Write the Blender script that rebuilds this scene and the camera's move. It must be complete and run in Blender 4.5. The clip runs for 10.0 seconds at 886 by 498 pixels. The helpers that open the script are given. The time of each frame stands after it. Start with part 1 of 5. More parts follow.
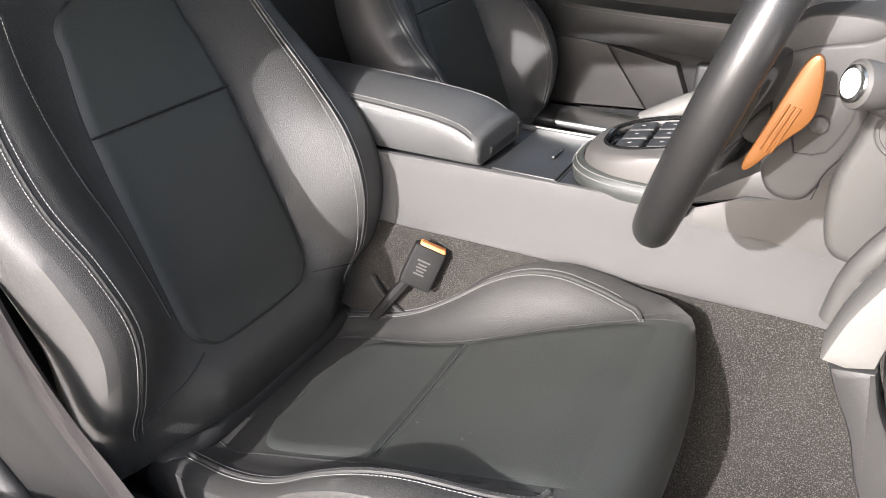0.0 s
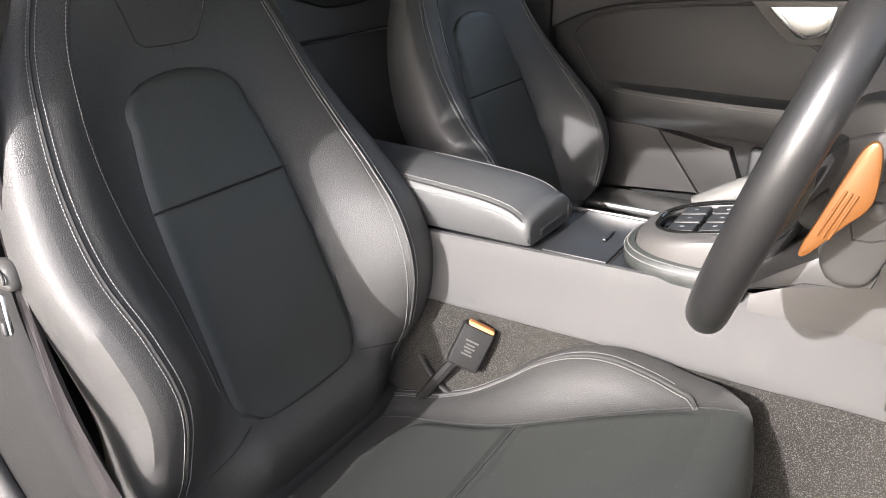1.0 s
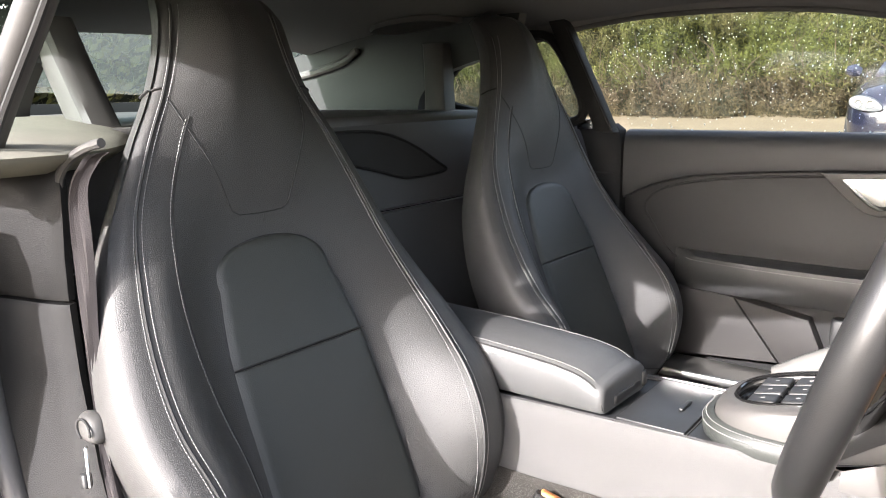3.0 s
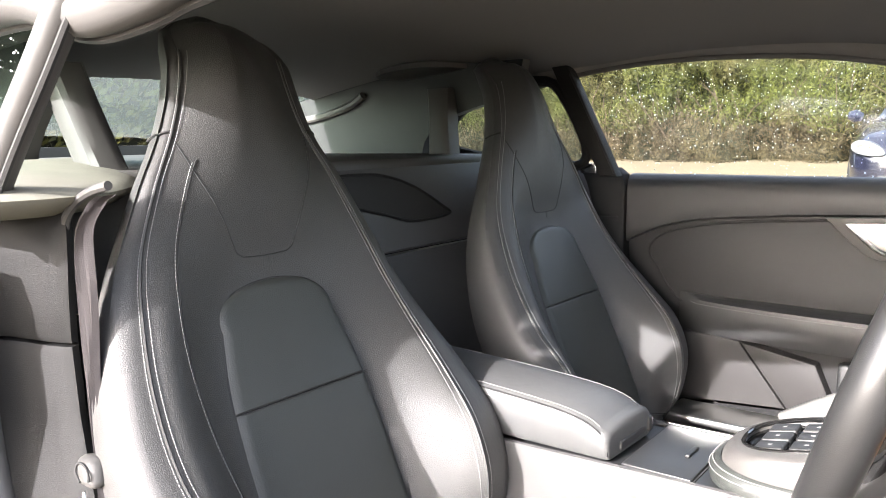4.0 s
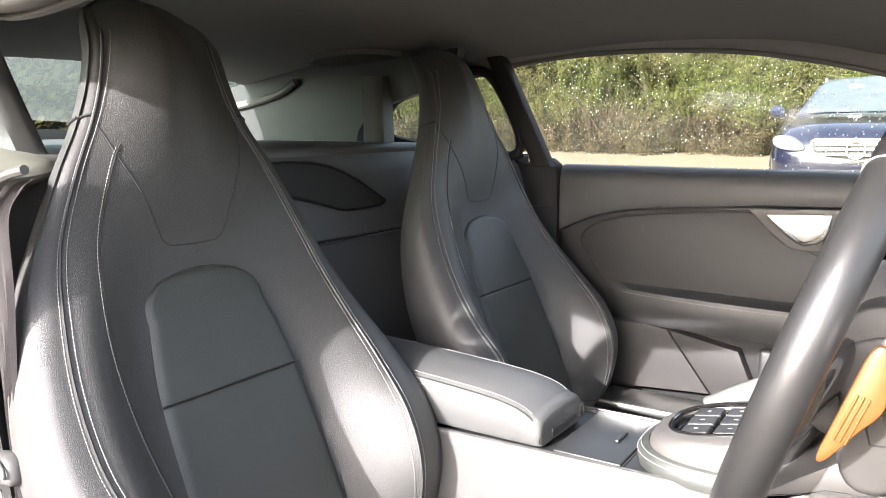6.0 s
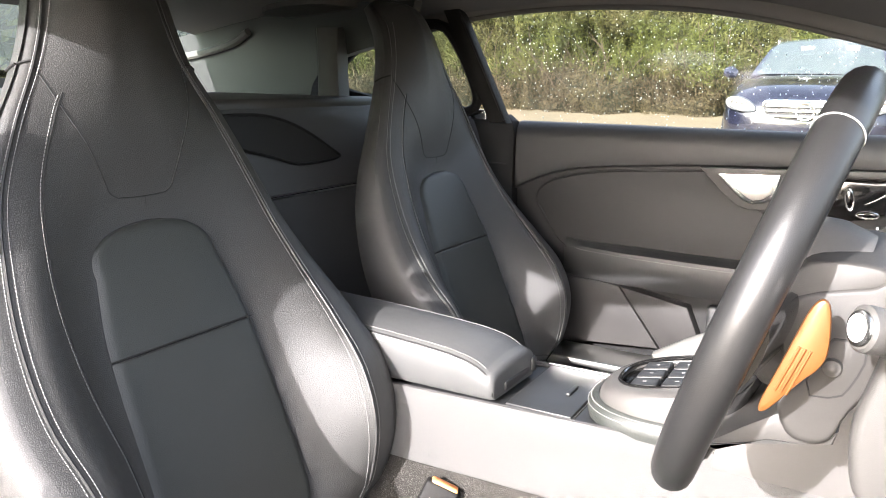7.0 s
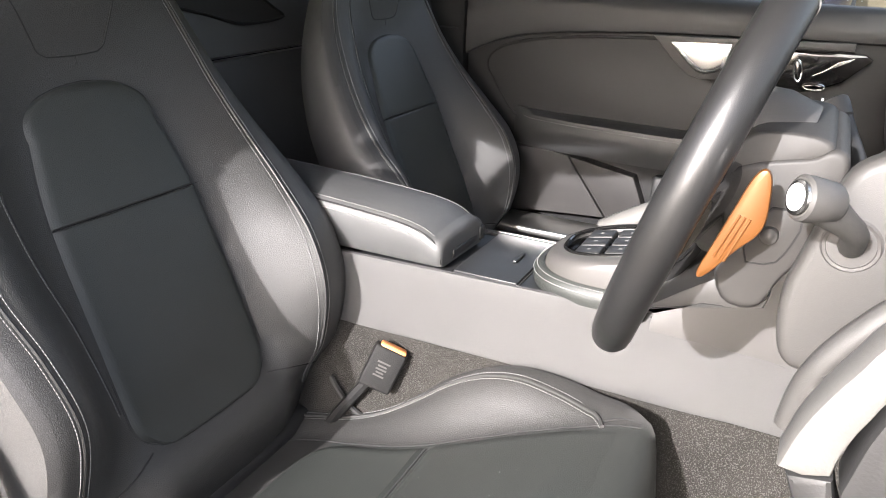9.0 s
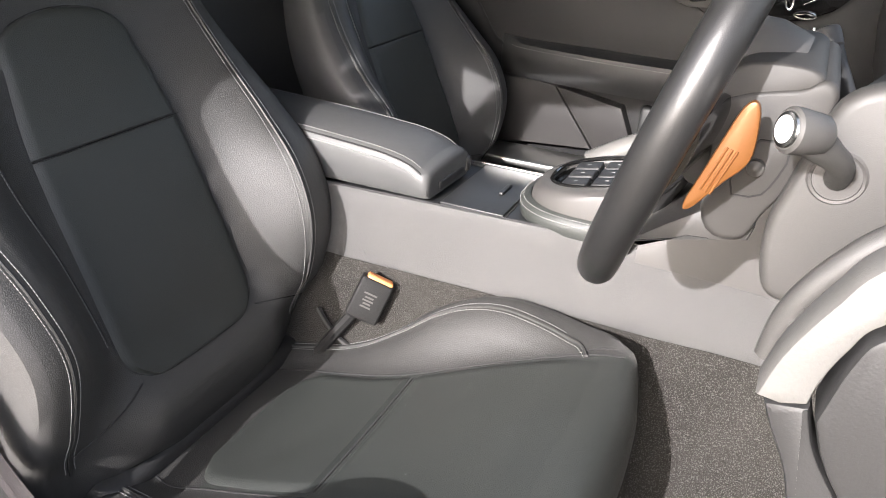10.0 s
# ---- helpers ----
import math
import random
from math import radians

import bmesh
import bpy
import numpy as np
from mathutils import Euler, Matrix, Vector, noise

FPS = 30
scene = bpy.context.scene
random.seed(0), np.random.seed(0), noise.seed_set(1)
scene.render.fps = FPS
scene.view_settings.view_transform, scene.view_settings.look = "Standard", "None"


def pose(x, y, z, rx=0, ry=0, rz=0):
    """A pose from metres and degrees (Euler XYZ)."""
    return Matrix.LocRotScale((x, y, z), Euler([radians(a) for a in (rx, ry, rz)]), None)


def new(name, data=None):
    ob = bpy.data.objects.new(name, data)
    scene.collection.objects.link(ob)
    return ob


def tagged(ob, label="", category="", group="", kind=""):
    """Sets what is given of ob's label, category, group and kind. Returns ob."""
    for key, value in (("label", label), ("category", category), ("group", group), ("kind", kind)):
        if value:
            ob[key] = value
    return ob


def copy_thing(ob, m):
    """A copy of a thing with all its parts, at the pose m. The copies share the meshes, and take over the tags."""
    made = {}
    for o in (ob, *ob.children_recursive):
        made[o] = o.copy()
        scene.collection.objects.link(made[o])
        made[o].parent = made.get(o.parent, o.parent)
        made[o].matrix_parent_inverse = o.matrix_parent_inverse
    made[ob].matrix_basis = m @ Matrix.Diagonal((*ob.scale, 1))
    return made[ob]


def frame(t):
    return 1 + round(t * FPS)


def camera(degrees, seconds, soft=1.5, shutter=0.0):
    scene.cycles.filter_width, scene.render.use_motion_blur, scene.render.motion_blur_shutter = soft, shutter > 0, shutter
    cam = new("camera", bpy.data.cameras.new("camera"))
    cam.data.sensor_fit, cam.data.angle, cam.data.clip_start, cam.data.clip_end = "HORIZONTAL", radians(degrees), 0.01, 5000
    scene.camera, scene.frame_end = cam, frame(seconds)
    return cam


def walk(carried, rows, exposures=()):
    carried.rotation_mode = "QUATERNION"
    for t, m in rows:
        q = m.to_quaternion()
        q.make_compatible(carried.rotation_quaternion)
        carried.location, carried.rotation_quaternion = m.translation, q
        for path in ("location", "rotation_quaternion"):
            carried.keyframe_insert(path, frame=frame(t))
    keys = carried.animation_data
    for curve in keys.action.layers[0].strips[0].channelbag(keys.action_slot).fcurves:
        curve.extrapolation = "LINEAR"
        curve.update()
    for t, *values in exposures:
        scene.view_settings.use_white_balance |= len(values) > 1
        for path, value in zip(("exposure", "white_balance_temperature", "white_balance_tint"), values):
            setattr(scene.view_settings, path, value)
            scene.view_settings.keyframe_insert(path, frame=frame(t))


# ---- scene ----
cam = camera(58.85, 10.0, soft=0.8)
ROWS = [
    (0.0, 0.733, -1.031, 1.019, 27.81, -29.052, 0.113),
    (0.5, 0.733, -1.031, 1.019, 29.714, -26.43, 0.142),
    (1.0, 0.733, -1.032, 1.02, 31.56, -23.247, 0.571),
    (1.5, 0.733, -1.032, 1.02, 33.112, -20.296, 0.768),
    (2.0, 0.735, -1.039, 1.024, 34.467, -17.413, 0.854),
    (2.5, 0.736, -1.042, 1.023, 35.675, -14.36, 0.944),
    (3.0, 0.737, -1.047, 1.026, 36.691, -11.345, 0.979),
    (4.5, 0.738, -1.047, 1.027, 36.701, -7.658, 0.958),
    (5.0, 0.736, -1.047, 1.028, 35.593, -7.683, 0.665),
    (6.5, 0.736, -1.04, 1.022, 30.748, -10.23, -0.42),
    (7.0, 0.736, -1.039, 1.021, 29.291, -12.073, -0.931),
    (7.5, 0.735, -1.037, 1.021, 28.017, -14.515, -1.237),
    (8.0, 0.735, -1.036, 1.02, 27.21, -16.939, -1.55),
    (8.5, 0.735, -1.035, 1.02, 26.548, -18.903, -1.819),
    (9.0, 0.735, -1.035, 1.019, 25.865, -21.518, -2.253),
    (9.5, 0.734, -1.034, 1.019, 25.312, -24.352, -2.597),
    (10.0, 0.734, -1.034, 1.019, 24.93, -26.472, -2.666),
]
walk(cam, [(t, pose(x, y, z, 90 + pitch, roll, yaw)) for t, x, y, z, yaw, pitch, roll in ROWS],
     exposures=[(t, e, 6400, 14) for t, e in ((0.0, 2.2), (1.0, 2.27), (2.5, 2.52), (3.2, 2.84), (4.5, 3.22), (6.5, 3.14), (7.5, 2.8), (9.0, 2.42), (10.0, 2.2))])

# ---- world and sun ----
# x: forward in the car, y: towards its left side, z: up; the car's centre line is y = 0
TO_SUN = Vector((-0.17, -1.0, 0.46)).normalized()
world = bpy.data.worlds.new("world")
scene.world = world
world.use_nodes = True
wn = world.node_tree.nodes
sky = wn.new("ShaderNodeTexSky")
sky.sky_type = "NISHITA"
sky.sun_disc = False
sky.air_density, sky.dust_density, sky.ozone_density = 0.8, 3.0, 0.4
sky.sun_elevation = math.asin(TO_SUN.z)
sky.sun_rotation = math.atan2(TO_SUN.x, TO_SUN.y)
haze = wn.new("ShaderNodeHueSaturation")
haze.inputs["Saturation"].default_value = 0.55
world.node_tree.links.new(sky.outputs[0], haze.inputs["Color"])
world.node_tree.links.new(haze.outputs[0], wn["Background"].inputs[0])
wn["Background"].inputs[1].default_value = 0.142
sun = new("sun", bpy.data.lights.new("sun", "SUN"))
sun.data.energy, sun.data.angle, sun.data.color = 2.6, radians(0.6), (1.0, 0.975, 0.95)
sun.matrix_world = TO_SUN.to_track_quat("Z", "Y").to_matrix().to_4x4()

# ---- materials ----


def material(name, colour, rough=0.5, metal=0.0, scale=300.0, grain=0.1, depth=0.0006, stain=0.1, stain_scale=6.0, kind="noise", spec=0.5, coat=0.0, sheen=0.0, flecks=0.0):
    """A surface with fine relief and with soft variation at two scales."""
    m = bpy.data.materials.new(name)
    m.use_nodes = True
    n, l = m.node_tree.nodes, m.node_tree.links
    b = n["Principled BSDF"]
    co = n.new("ShaderNodeTexCoord")
    if kind == "leather":
        fine = n.new("ShaderNodeTexVoronoi")
        fine.feature = "DISTANCE_TO_EDGE"
        fine.inputs["Scale"].default_value = scale
        warp = n.new("ShaderNodeTexNoise")
        warp.inputs["Scale"].default_value = scale * 0.6
        add = n.new("ShaderNodeMixRGB")
        add.blend_type = "ADD"
        add.inputs[0].default_value = 0.004
        l.new(co.outputs["Object"], warp.inputs["Vector"])
        l.new(co.outputs["Object"], add.inputs[1])
        l.new(warp.outputs["Color"], add.inputs[2])
        l.new(add.outputs[0], fine.inputs["Vector"])
        ramp = n.new("ShaderNodeMapRange")
        ramp.inputs[2].default_value = 0.25
        l.new(fine.outputs["Distance"], ramp.inputs[0])
        fine_out = ramp.outputs[0]
    else:
        fine = n.new("ShaderNodeTexNoise")
        fine.inputs["Scale"].default_value = scale
        fine.inputs["Detail"].default_value = 3.0
        l.new(co.outputs["Object"], fine.inputs["Vector"])
        fine_out = fine.outputs["Fac"]
    big = n.new("ShaderNodeTexNoise")
    big.inputs["Scale"].default_value = stain_scale
    big.inputs["Detail"].default_value = 5.0
    l.new(co.outputs["Object"], big.inputs["Vector"])
    mul = n.new("ShaderNodeMath")
    mul.operation = "MULTIPLY_ADD"
    l.new(fine_out, mul.inputs[0])
    mul.inputs[1].default_value = 2 * grain
    mul.inputs[2].default_value = 1 - grain - stain
    mul2 = n.new("ShaderNodeMath")
    mul2.operation = "MULTIPLY_ADD"
    l.new(big.outputs["Fac"], mul2.inputs[0])
    mul2.inputs[1].default_value = 2 * stain
    l.new(mul.outputs[0], mul2.inputs[2])
    tint = n.new("ShaderNodeMixRGB")
    tint.blend_type = "MULTIPLY"
    tint.inputs[0].default_value = 1.0
    tint.inputs[1].default_value = (*colour, 1)
    l.new(mul2.outputs[0], tint.inputs[2])
    out = tint.outputs[0]
    if flecks:
        dots = n.new("ShaderNodeTexNoise")
        dots.inputs["Scale"].default_value = scale * 0.9
        dots.inputs["Detail"].default_value = 1.0
        l.new(co.outputs["Object"], dots.inputs["Vector"])
        pick = n.new("ShaderNodeMapRange")
        pick.inputs[1].default_value, pick.inputs[2].default_value = 0.52, 0.66
        l.new(dots.outputs["Fac"], pick.inputs[0])
        mixf = n.new("ShaderNodeMixRGB")
        l.new(pick.outputs[0], mixf.inputs[0])
        l.new(out, mixf.inputs[1])
        mixf.inputs[2].default_value = (flecks, flecks * 0.97, flecks * 0.9, 1)
        out = mixf.outputs[0]
    l.new(out, b.inputs["Base Color"])
    rr = n.new("ShaderNodeMath")
    rr.operation = "MULTIPLY_ADD"
    l.new(big.outputs["Fac"], rr.inputs[0])
    rr.inputs[1].default_value = 0.16
    rr.inputs[2].default_value = rough - 0.08
    l.new(rr.outputs[0], b.inputs["Roughness"])
    b.inputs["Metallic"].default_value = metal
    b.inputs["Specular IOR Level"].default_value = spec
    b.inputs["Coat Weight"].default_value = coat
    b.inputs["Coat Roughness"].default_value = 0.05
    b.inputs["Sheen Weight"].default_value = sheen
    if depth:
        bump = n.new("ShaderNodeBump")
        bump.inputs["Distance"].default_value = depth
        bump.inputs["Strength"].default_value = 0.8
        l.new(fine_out, bump.inputs["Height"])
        l.new(bump.outputs[0], b.inputs["Normal"])
    return m


def glass_material(name, tint=(0.9, 0.95, 0.93), film=0.0):
    m = bpy.data.materials.new(name)
    m.use_nodes = True
    n, l = m.node_tree.nodes, m.node_tree.links
    n.remove(n["Principled BSDF"])
    clear, gloss, mix, edge = n.new("ShaderNodeBsdfTransparent"), n.new("ShaderNodeBsdfGlossy"), n.new("ShaderNodeMixShader"), n.new("ShaderNodeLayerWeight")
    power, scale = n.new("ShaderNodeMath"), n.new("ShaderNodeMath")
    power.operation, scale.operation = "POWER", "MULTIPLY_ADD"
    power.inputs[1].default_value, scale.inputs[1].default_value, scale.inputs[2].default_value = 5.0, 0.6, 0.04
    clear.inputs[0].default_value = (*tint, 1)
    gloss.inputs["Roughness"].default_value = 0.02
    l.new(edge.outputs["Facing"], power.inputs[0])
    l.new(power.outputs[0], scale.inputs[0])
    l.new(scale.outputs[0], mix.inputs[0])
    l.new(clear.outputs[0], mix.inputs[1])
    l.new(gloss.outputs[0], mix.inputs[2])
    dull, last = n.new("ShaderNodeBsdfTranslucent"), n.new("ShaderNodeMixShader")
    dull.inputs[0].default_value = (0.55, 0.66, 0.60, 1)
    last.inputs[0].default_value = film
    l.new(mix.outputs[0], last.inputs[1])
    l.new(dull.outputs[0], last.inputs[2])
    l.new(last.outputs[0], n["Material Output"].inputs[0])
    return m


LEATHER = material("grained_leather", (0.042, 0.0415, 0.040), 0.46, scale=430, grain=0.30, depth=0.00022, stain=0.18, kind="leather", spec=0.5)
LEATHER_SMOOTH = material("smooth_leather", (0.0335, 0.0365, 0.0340), 0.41, scale=520, grain=0.16, depth=0.00016, stain=0.26, stain_scale=9, kind="leather", spec=0.5)
FLANK_LEATHER = material("flank_leather", (0.061, 0.0595, 0.058), 0.5, scale=480, grain=0.16, depth=0.00012, stain=0.14, stain_scale=8, kind="leather", spec=0.45)
ARM_LEATHER = material("armrest_leather", (0.072, 0.073, 0.073), 0.44, scale=480, grain=0.12, depth=0.00016, stain=0.16, stain_scale=10, kind="leather", spec=0.55)
STITCH = material("stitching_thread", (0.22, 0.22, 0.215), 0.7, scale=900, depth=0.0)
PIPING = material("piping_leather", (0.034, 0.034, 0.033), 0.55, scale=500, depth=0.0002)
SEAM = material("seam_shadow_thread", (0.018, 0.018, 0.018), 0.8, scale=500, depth=0.0)
PLASTIC = material("grained_plastic", (0.058, 0.056, 0.053), 0.5, scale=900, grain=0.08, depth=0.00005, stain=0.10, kind="leather")
DOOR_SKIN = material("door_leather", (0.021, 0.0207, 0.0207), 0.52, scale=650, grain=0.08, depth=0.00012, stain=0.14, stain_scale=7, kind="leather", spec=0.35)
# base darkened so that the near post's shade is put into its colour
POST_TRIM = material("darkened_trim", (0.013, 0.0127, 0.0124), 0.62, scale=600, grain=0.15, depth=0.0002, kind="leather", spec=0.25)
PLASTIC_DARK = material("dark_plastic", (0.025, 0.025, 0.025), 0.5, scale=600, grain=0.1, depth=0.0002)
PLASTIC_GREY = material("soft_grey_trim", (0.066, 0.063, 0.060), 0.5, scale=900, grain=0.07, depth=0.00004, kind="leather")
PANEL_PALE = material("pale_dash_end_trim", (0.118, 0.115, 0.108), 0.6, scale=500, grain=0.08, depth=0.0003)
DOOR_LOW = material("door_lower_trim", (0.027, 0.025, 0.024), 0.55, scale=650, grain=0.1, depth=0.00014, stain=0.12, kind="leather", spec=0.35)
COWL = material("column_cowl_trim", (0.037, 0.0352, 0.033), 0.55, scale=900, grain=0.08, depth=0.00004, stain=0.14, stain_scale=14, kind="leather", spec=0.4)
DUSTY = material("dusty_quarter_trim", (0.17, 0.165, 0.135), 0.8, scale=500, grain=0.12, depth=0.0002, stain=0.30, stain_scale=14, kind="leather", spec=0.3)
ROLL_SKIN = material("door_roll_leather", (0.020, 0.0205, 0.0205), 0.45, scale=650, grain=0.08, depth=0.00014, stain=0.14, stain_scale=7, kind="leather", spec=0.6)
CONSOLE_SKIN = material("console_side_skin", (0.086, 0.0845, 0.083), 0.42, scale=800, grain=0.10, depth=0.0004, stain=0.12, stain_scale=12, kind="leather")
LID = material("console_lid_black", (0.020, 0.021, 0.022), 0.42, scale=500, grain=0.1, depth=0.0001, stain=0.2, stain_scale=20)
GLOSS = material("piano_black", (0.010, 0.010, 0.010), 0.12, scale=200, depth=0.0, coat=0.5)
RIM = material("wheel_leather", (0.017, 0.017, 0.017), 0.33, scale=600, grain=0.1, depth=0.00003, stain=0.2, stain_scale=14, kind="leather")
CARPET = material("carpet_pile", (0.028, 0.026, 0.0235), 0.95, scale=700, grain=0.6, depth=0.003, stain=0.40, stain_scale=9, spec=0.1, flecks=0.072)
HEADLINER = material("headliner_cloth", (0.195, 0.187, 0.180), 0.9, scale=900, grain=0.1, depth=0.0003, stain=0.08, stain_scale=3, spec=0.15)
CHROME = material("satin_metal", (0.72, 0.72, 0.70), 0.25, metal=1.0, scale=400, grain=0.03, depth=0.0, stain=0.05)
ALLOY = material("brushed_sill_metal", (0.62, 0.61, 0.58), 0.35, metal=1.0, scale=300, grain=0.06, depth=0.0001)
ORANGE = material("orange_anodised", (0.150, 0.058, 0.014), 0.42, metal=0.3, scale=500, grain=0.06, depth=0.0001)
BUCKLE_RED = material("orange_release_button", (0.80, 0.30, 0.10), 0.45, scale=300, grain=0.05, depth=0.0)
WEBBING = material("belt_webbing", (0.026, 0.0225, 0.023), 0.75, scale=700, grain=0.3, depth=0.0006, stain=0.16, spec=0.25)
MARK = material("printed_mark", (0.10, 0.10, 0.10), 0.6, scale=300, depth=0.0)
WHITE_MARK = material("white_print_and_glint", (0.75, 0.75, 0.75), 0.5, scale=300, depth=0.0)
BODY_PAINT = material("car_body_paint", (0.02, 0.022, 0.035), 0.25, scale=100, depth=0.0, coat=0.8)
GLASS = glass_material("window_glass")
GREEN_GLASS = glass_material("tinted_rear_glass", (0.55, 0.72, 0.64), 0.07)
DROPS = bpy.data.materials.new("rain_drops")
DROPS.use_nodes = True
drop = DROPS.node_tree.nodes.new("ShaderNodeBsdfTranslucent")
drop.inputs[0].default_value = (0.95, 0.97, 0.97, 1)
DROPS.node_tree.links.new(drop.outputs[0], DROPS.node_tree.nodes["Material Output"].inputs[0])
GRAVEL = material("gravel_ground", (0.175, 0.146, 0.098), 0.95, scale=22, grain=0.35, depth=0.02, stain=0.22, stain_scale=0.7, spec=0.1)

# ---- helpers of this file ----


def thing(name, label, category, at=(0, 0, 0), group="", kind=""):
    ob = new(name)
    ob.location = at
    ob.empty_display_size = 0.05
    return tagged(ob, label, category, group, kind)


def part(name, bm, mat, parent=None, label="", smooth=True):
    """Links a bmesh as one mesh object under a thing or a part (built in world coordinates)."""
    bmesh.ops.recalc_face_normals(bm, faces=bm.faces[:])
    me = bpy.data.meshes.new(name)
    bm.to_mesh(me)
    bm.free()
    for p in me.polygons:
        p.use_smooth = smooth
    if smooth:
        me.set_sharp_from_angle(angle=radians(38))
    me.materials.append(mat)
    ob = new(name, me)
    if parent is not None:
        ob.parent = parent
        bpy.context.view_layer.update()
        ob.matrix_parent_inverse = parent.matrix_world.inverted()
    if label:
        ob["label"] = label
    return ob


def solo(name, bm, mat, label, category, group="", kind="", smooth=True):
    return tagged(part(name, bm, mat, None, "", smooth), label, category, group, kind)


def table(x, pairs):
    """Smooth reading of a small table of (x, value)."""
    if x <= pairs[0][0]:
        return pairs[0][1]
    for i in range(len(pairs) - 1):
        (a, va), (b, vb) = pairs[i], pairs[i + 1]
        if x <= b:
            ma = (vb - pairs[i - 1][1]) / (b - pairs[i - 1][0]) if i else (vb - va) / (b - a)
            mb = (pairs[i + 2][1] - va) / (pairs[i + 2][0] - a) if i + 2 < len(pairs) else (vb - va) / (b - a)
            t, h = (x - a) / (b - a), b - a
            return (2 * t**3 - 3 * t**2 + 1) * va + (t**3 - 2 * t**2 + t) * h * ma + (3 * t**2 - 2 * t**3) * vb + (t**3 - t**2) * h * mb
    return pairs[-1][1]


def grid(rows, bm=None, ring=False, caps=False):
    """Skin over rows of points; ring closes each row on itself, caps close the ends."""
    bm = bm or bmesh.new()
    vs = [[bm.verts.new(p) for p in r] for r in rows]
    k = len(rows[0])
    for a, b in zip(vs, vs[1:]):
        for i in range(k if ring else k - 1):
            j = (i + 1) % k
            bm.faces.new((a[i], a[j], b[j], b[i]))
    if caps:
        bm.faces.new(vs[0][::-1])
        bm.faces.new(vs[-1])
    return bm


def tube(points, r, n=8, bm=None, closed=False, flat=1.0):
    """A round cord along points."""
    pts = [Vector(p) for p in points]
    rows, up = [], Vector((0.3, 0.2, 0.93)).normalized()
    m = len(pts)
    for i, p in enumerate(pts):
        d = (pts[(i + 1) % m] - pts[i - 1]) if closed else (pts[min(i + 1, m - 1)] - pts[max(i - 1, 0)])
        d.normalize()
        a = (up - d * up.dot(d))
        if a.length < 1e-4:
            a = d.orthogonal()
        a.normalize()
        up = a
        b = d.cross(a)
        rr = r[i] if isinstance(r, (list, tuple)) else r
        rows.append([p + (a * math.cos(2 * math.pi * k / n) * flat + b * math.sin(2 * math.pi * k / n)) * rr for k in range(n)])
    if closed:
        rows.append(rows[0])
        bm = grid(rows, bm, ring=True)
        bmesh.ops.remove_doubles(bm, verts=bm.verts[:], dist=1e-6)
        return bm
    return grid(rows, bm, ring=True, caps=True)


def dashes(points, pitch=0.0048, share=0.66, r=0.0006, bm=None):
    """A row of short stitches along points."""
    bm = bm or bmesh.new()
    pts = [Vector(p) for p in points]
    dist = [0.0]
    for a, b in zip(pts, pts[1:]):
        dist.append(dist[-1] + (b - a).length)

    def at(d):
        for i in range(len(pts) - 1):
            if d <= dist[i + 1]:
                return pts[i].lerp(pts[i + 1], (d - dist[i]) / max(dist[i + 1] - dist[i], 1e-9))
        return pts[-1]
    d = 0.0
    while d + pitch * share < dist[-1]:
        tube([at(d), at(d + pitch * share)], r, 4, bm)
        d += pitch
    return bm


def box(x0, x1, y0, y1, z0, z1, bevel=0.0, seg=3, bm=None, m=None):
    bm = bm or bmesh.new()
    got = bmesh.ops.create_cube(bm, size=1.0)["verts"]
    for v in got:
        v.co = Vector((x0 + (v.co.x + 0.5) * (x1 - x0), y0 + (v.co.y + 0.5) * (y1 - y0), z0 + (v.co.z + 0.5) * (z1 - z0)))
    if bevel:
        es = {e for v in got for e in v.link_edges}
        res = bmesh.ops.bevel(bm, geom=list(es), offset=bevel, segments=seg, affect="EDGES", profile=0.5)
        got = list({v for f in res["faces"] for v in f.verts} | {v for v in got if v.is_valid})
    if m is not None:
        for v in got:
            v.co = m @ v.co
    return bm


def prism(poly, axis, a, b, bevel=0.0, seg=2, bm=None, m=None):
    """A flat outline of (u, v) pairs drawn out along an axis from a to b. axis y: (x, z); axis z: (x, y); axis x: (y, z)."""
    bm = bm or bmesh.new()

    def place(u, v, w):
        return {"x": (w, u, v), "y": (u, w, v), "z": (u, v, w)}[axis]
    lo = [bm.verts.new(place(u, v, a)) for u, v in poly]
    hi = [bm.verts.new(place(u, v, b)) for u, v in poly]
    k = len(poly)
    made = [bm.faces.new(lo[::-1]), bm.faces.new(hi)]
    for i in range(k):
        made.append(bm.faces.new((lo[i], lo[(i + 1) % k], hi[(i + 1) % k], hi[i])))
    got = lo + hi
    if bevel:
        bmesh.ops.recalc_face_normals(bm, faces=made)
        rim = [e for f in made[:2] for e in f.edges]
        res = bmesh.ops.bevel(bm, geom=rim, offset=bevel, segments=seg, affect="EDGES", profile=0.5)
        got = [v for v in bm.verts]
    if m is not None:
        for v in got:
            v.co = m @ v.co
    return bm


def loft(poly, y0, y1, r, bm=None):
    """An (x, z) outline drawn out along y, with rounded rims of radius r."""
    cx, cz = sum(u for u, _ in poly) / len(poly), sum(v for _, v in poly) / len(poly)
    span = max(max(u for u, _ in poly) - min(u for u, _ in poly), max(v for _, v in poly) - min(v for _, v in poly)) / 2
    rows = [(y0 + r * (1 - math.cos(a)), 1 - r / span * (1 - math.sin(a))) for a in [i * math.pi / 8 for i in range(5)]]
    rows += [(y1 - (y - y0), f) for y, f in rows[::-1]]
    return grid([[(cx + (u - cx) * f, y, cz + (v - cz) * f) for u, v in poly] for y, f in rows], bm, ring=True, caps=True)


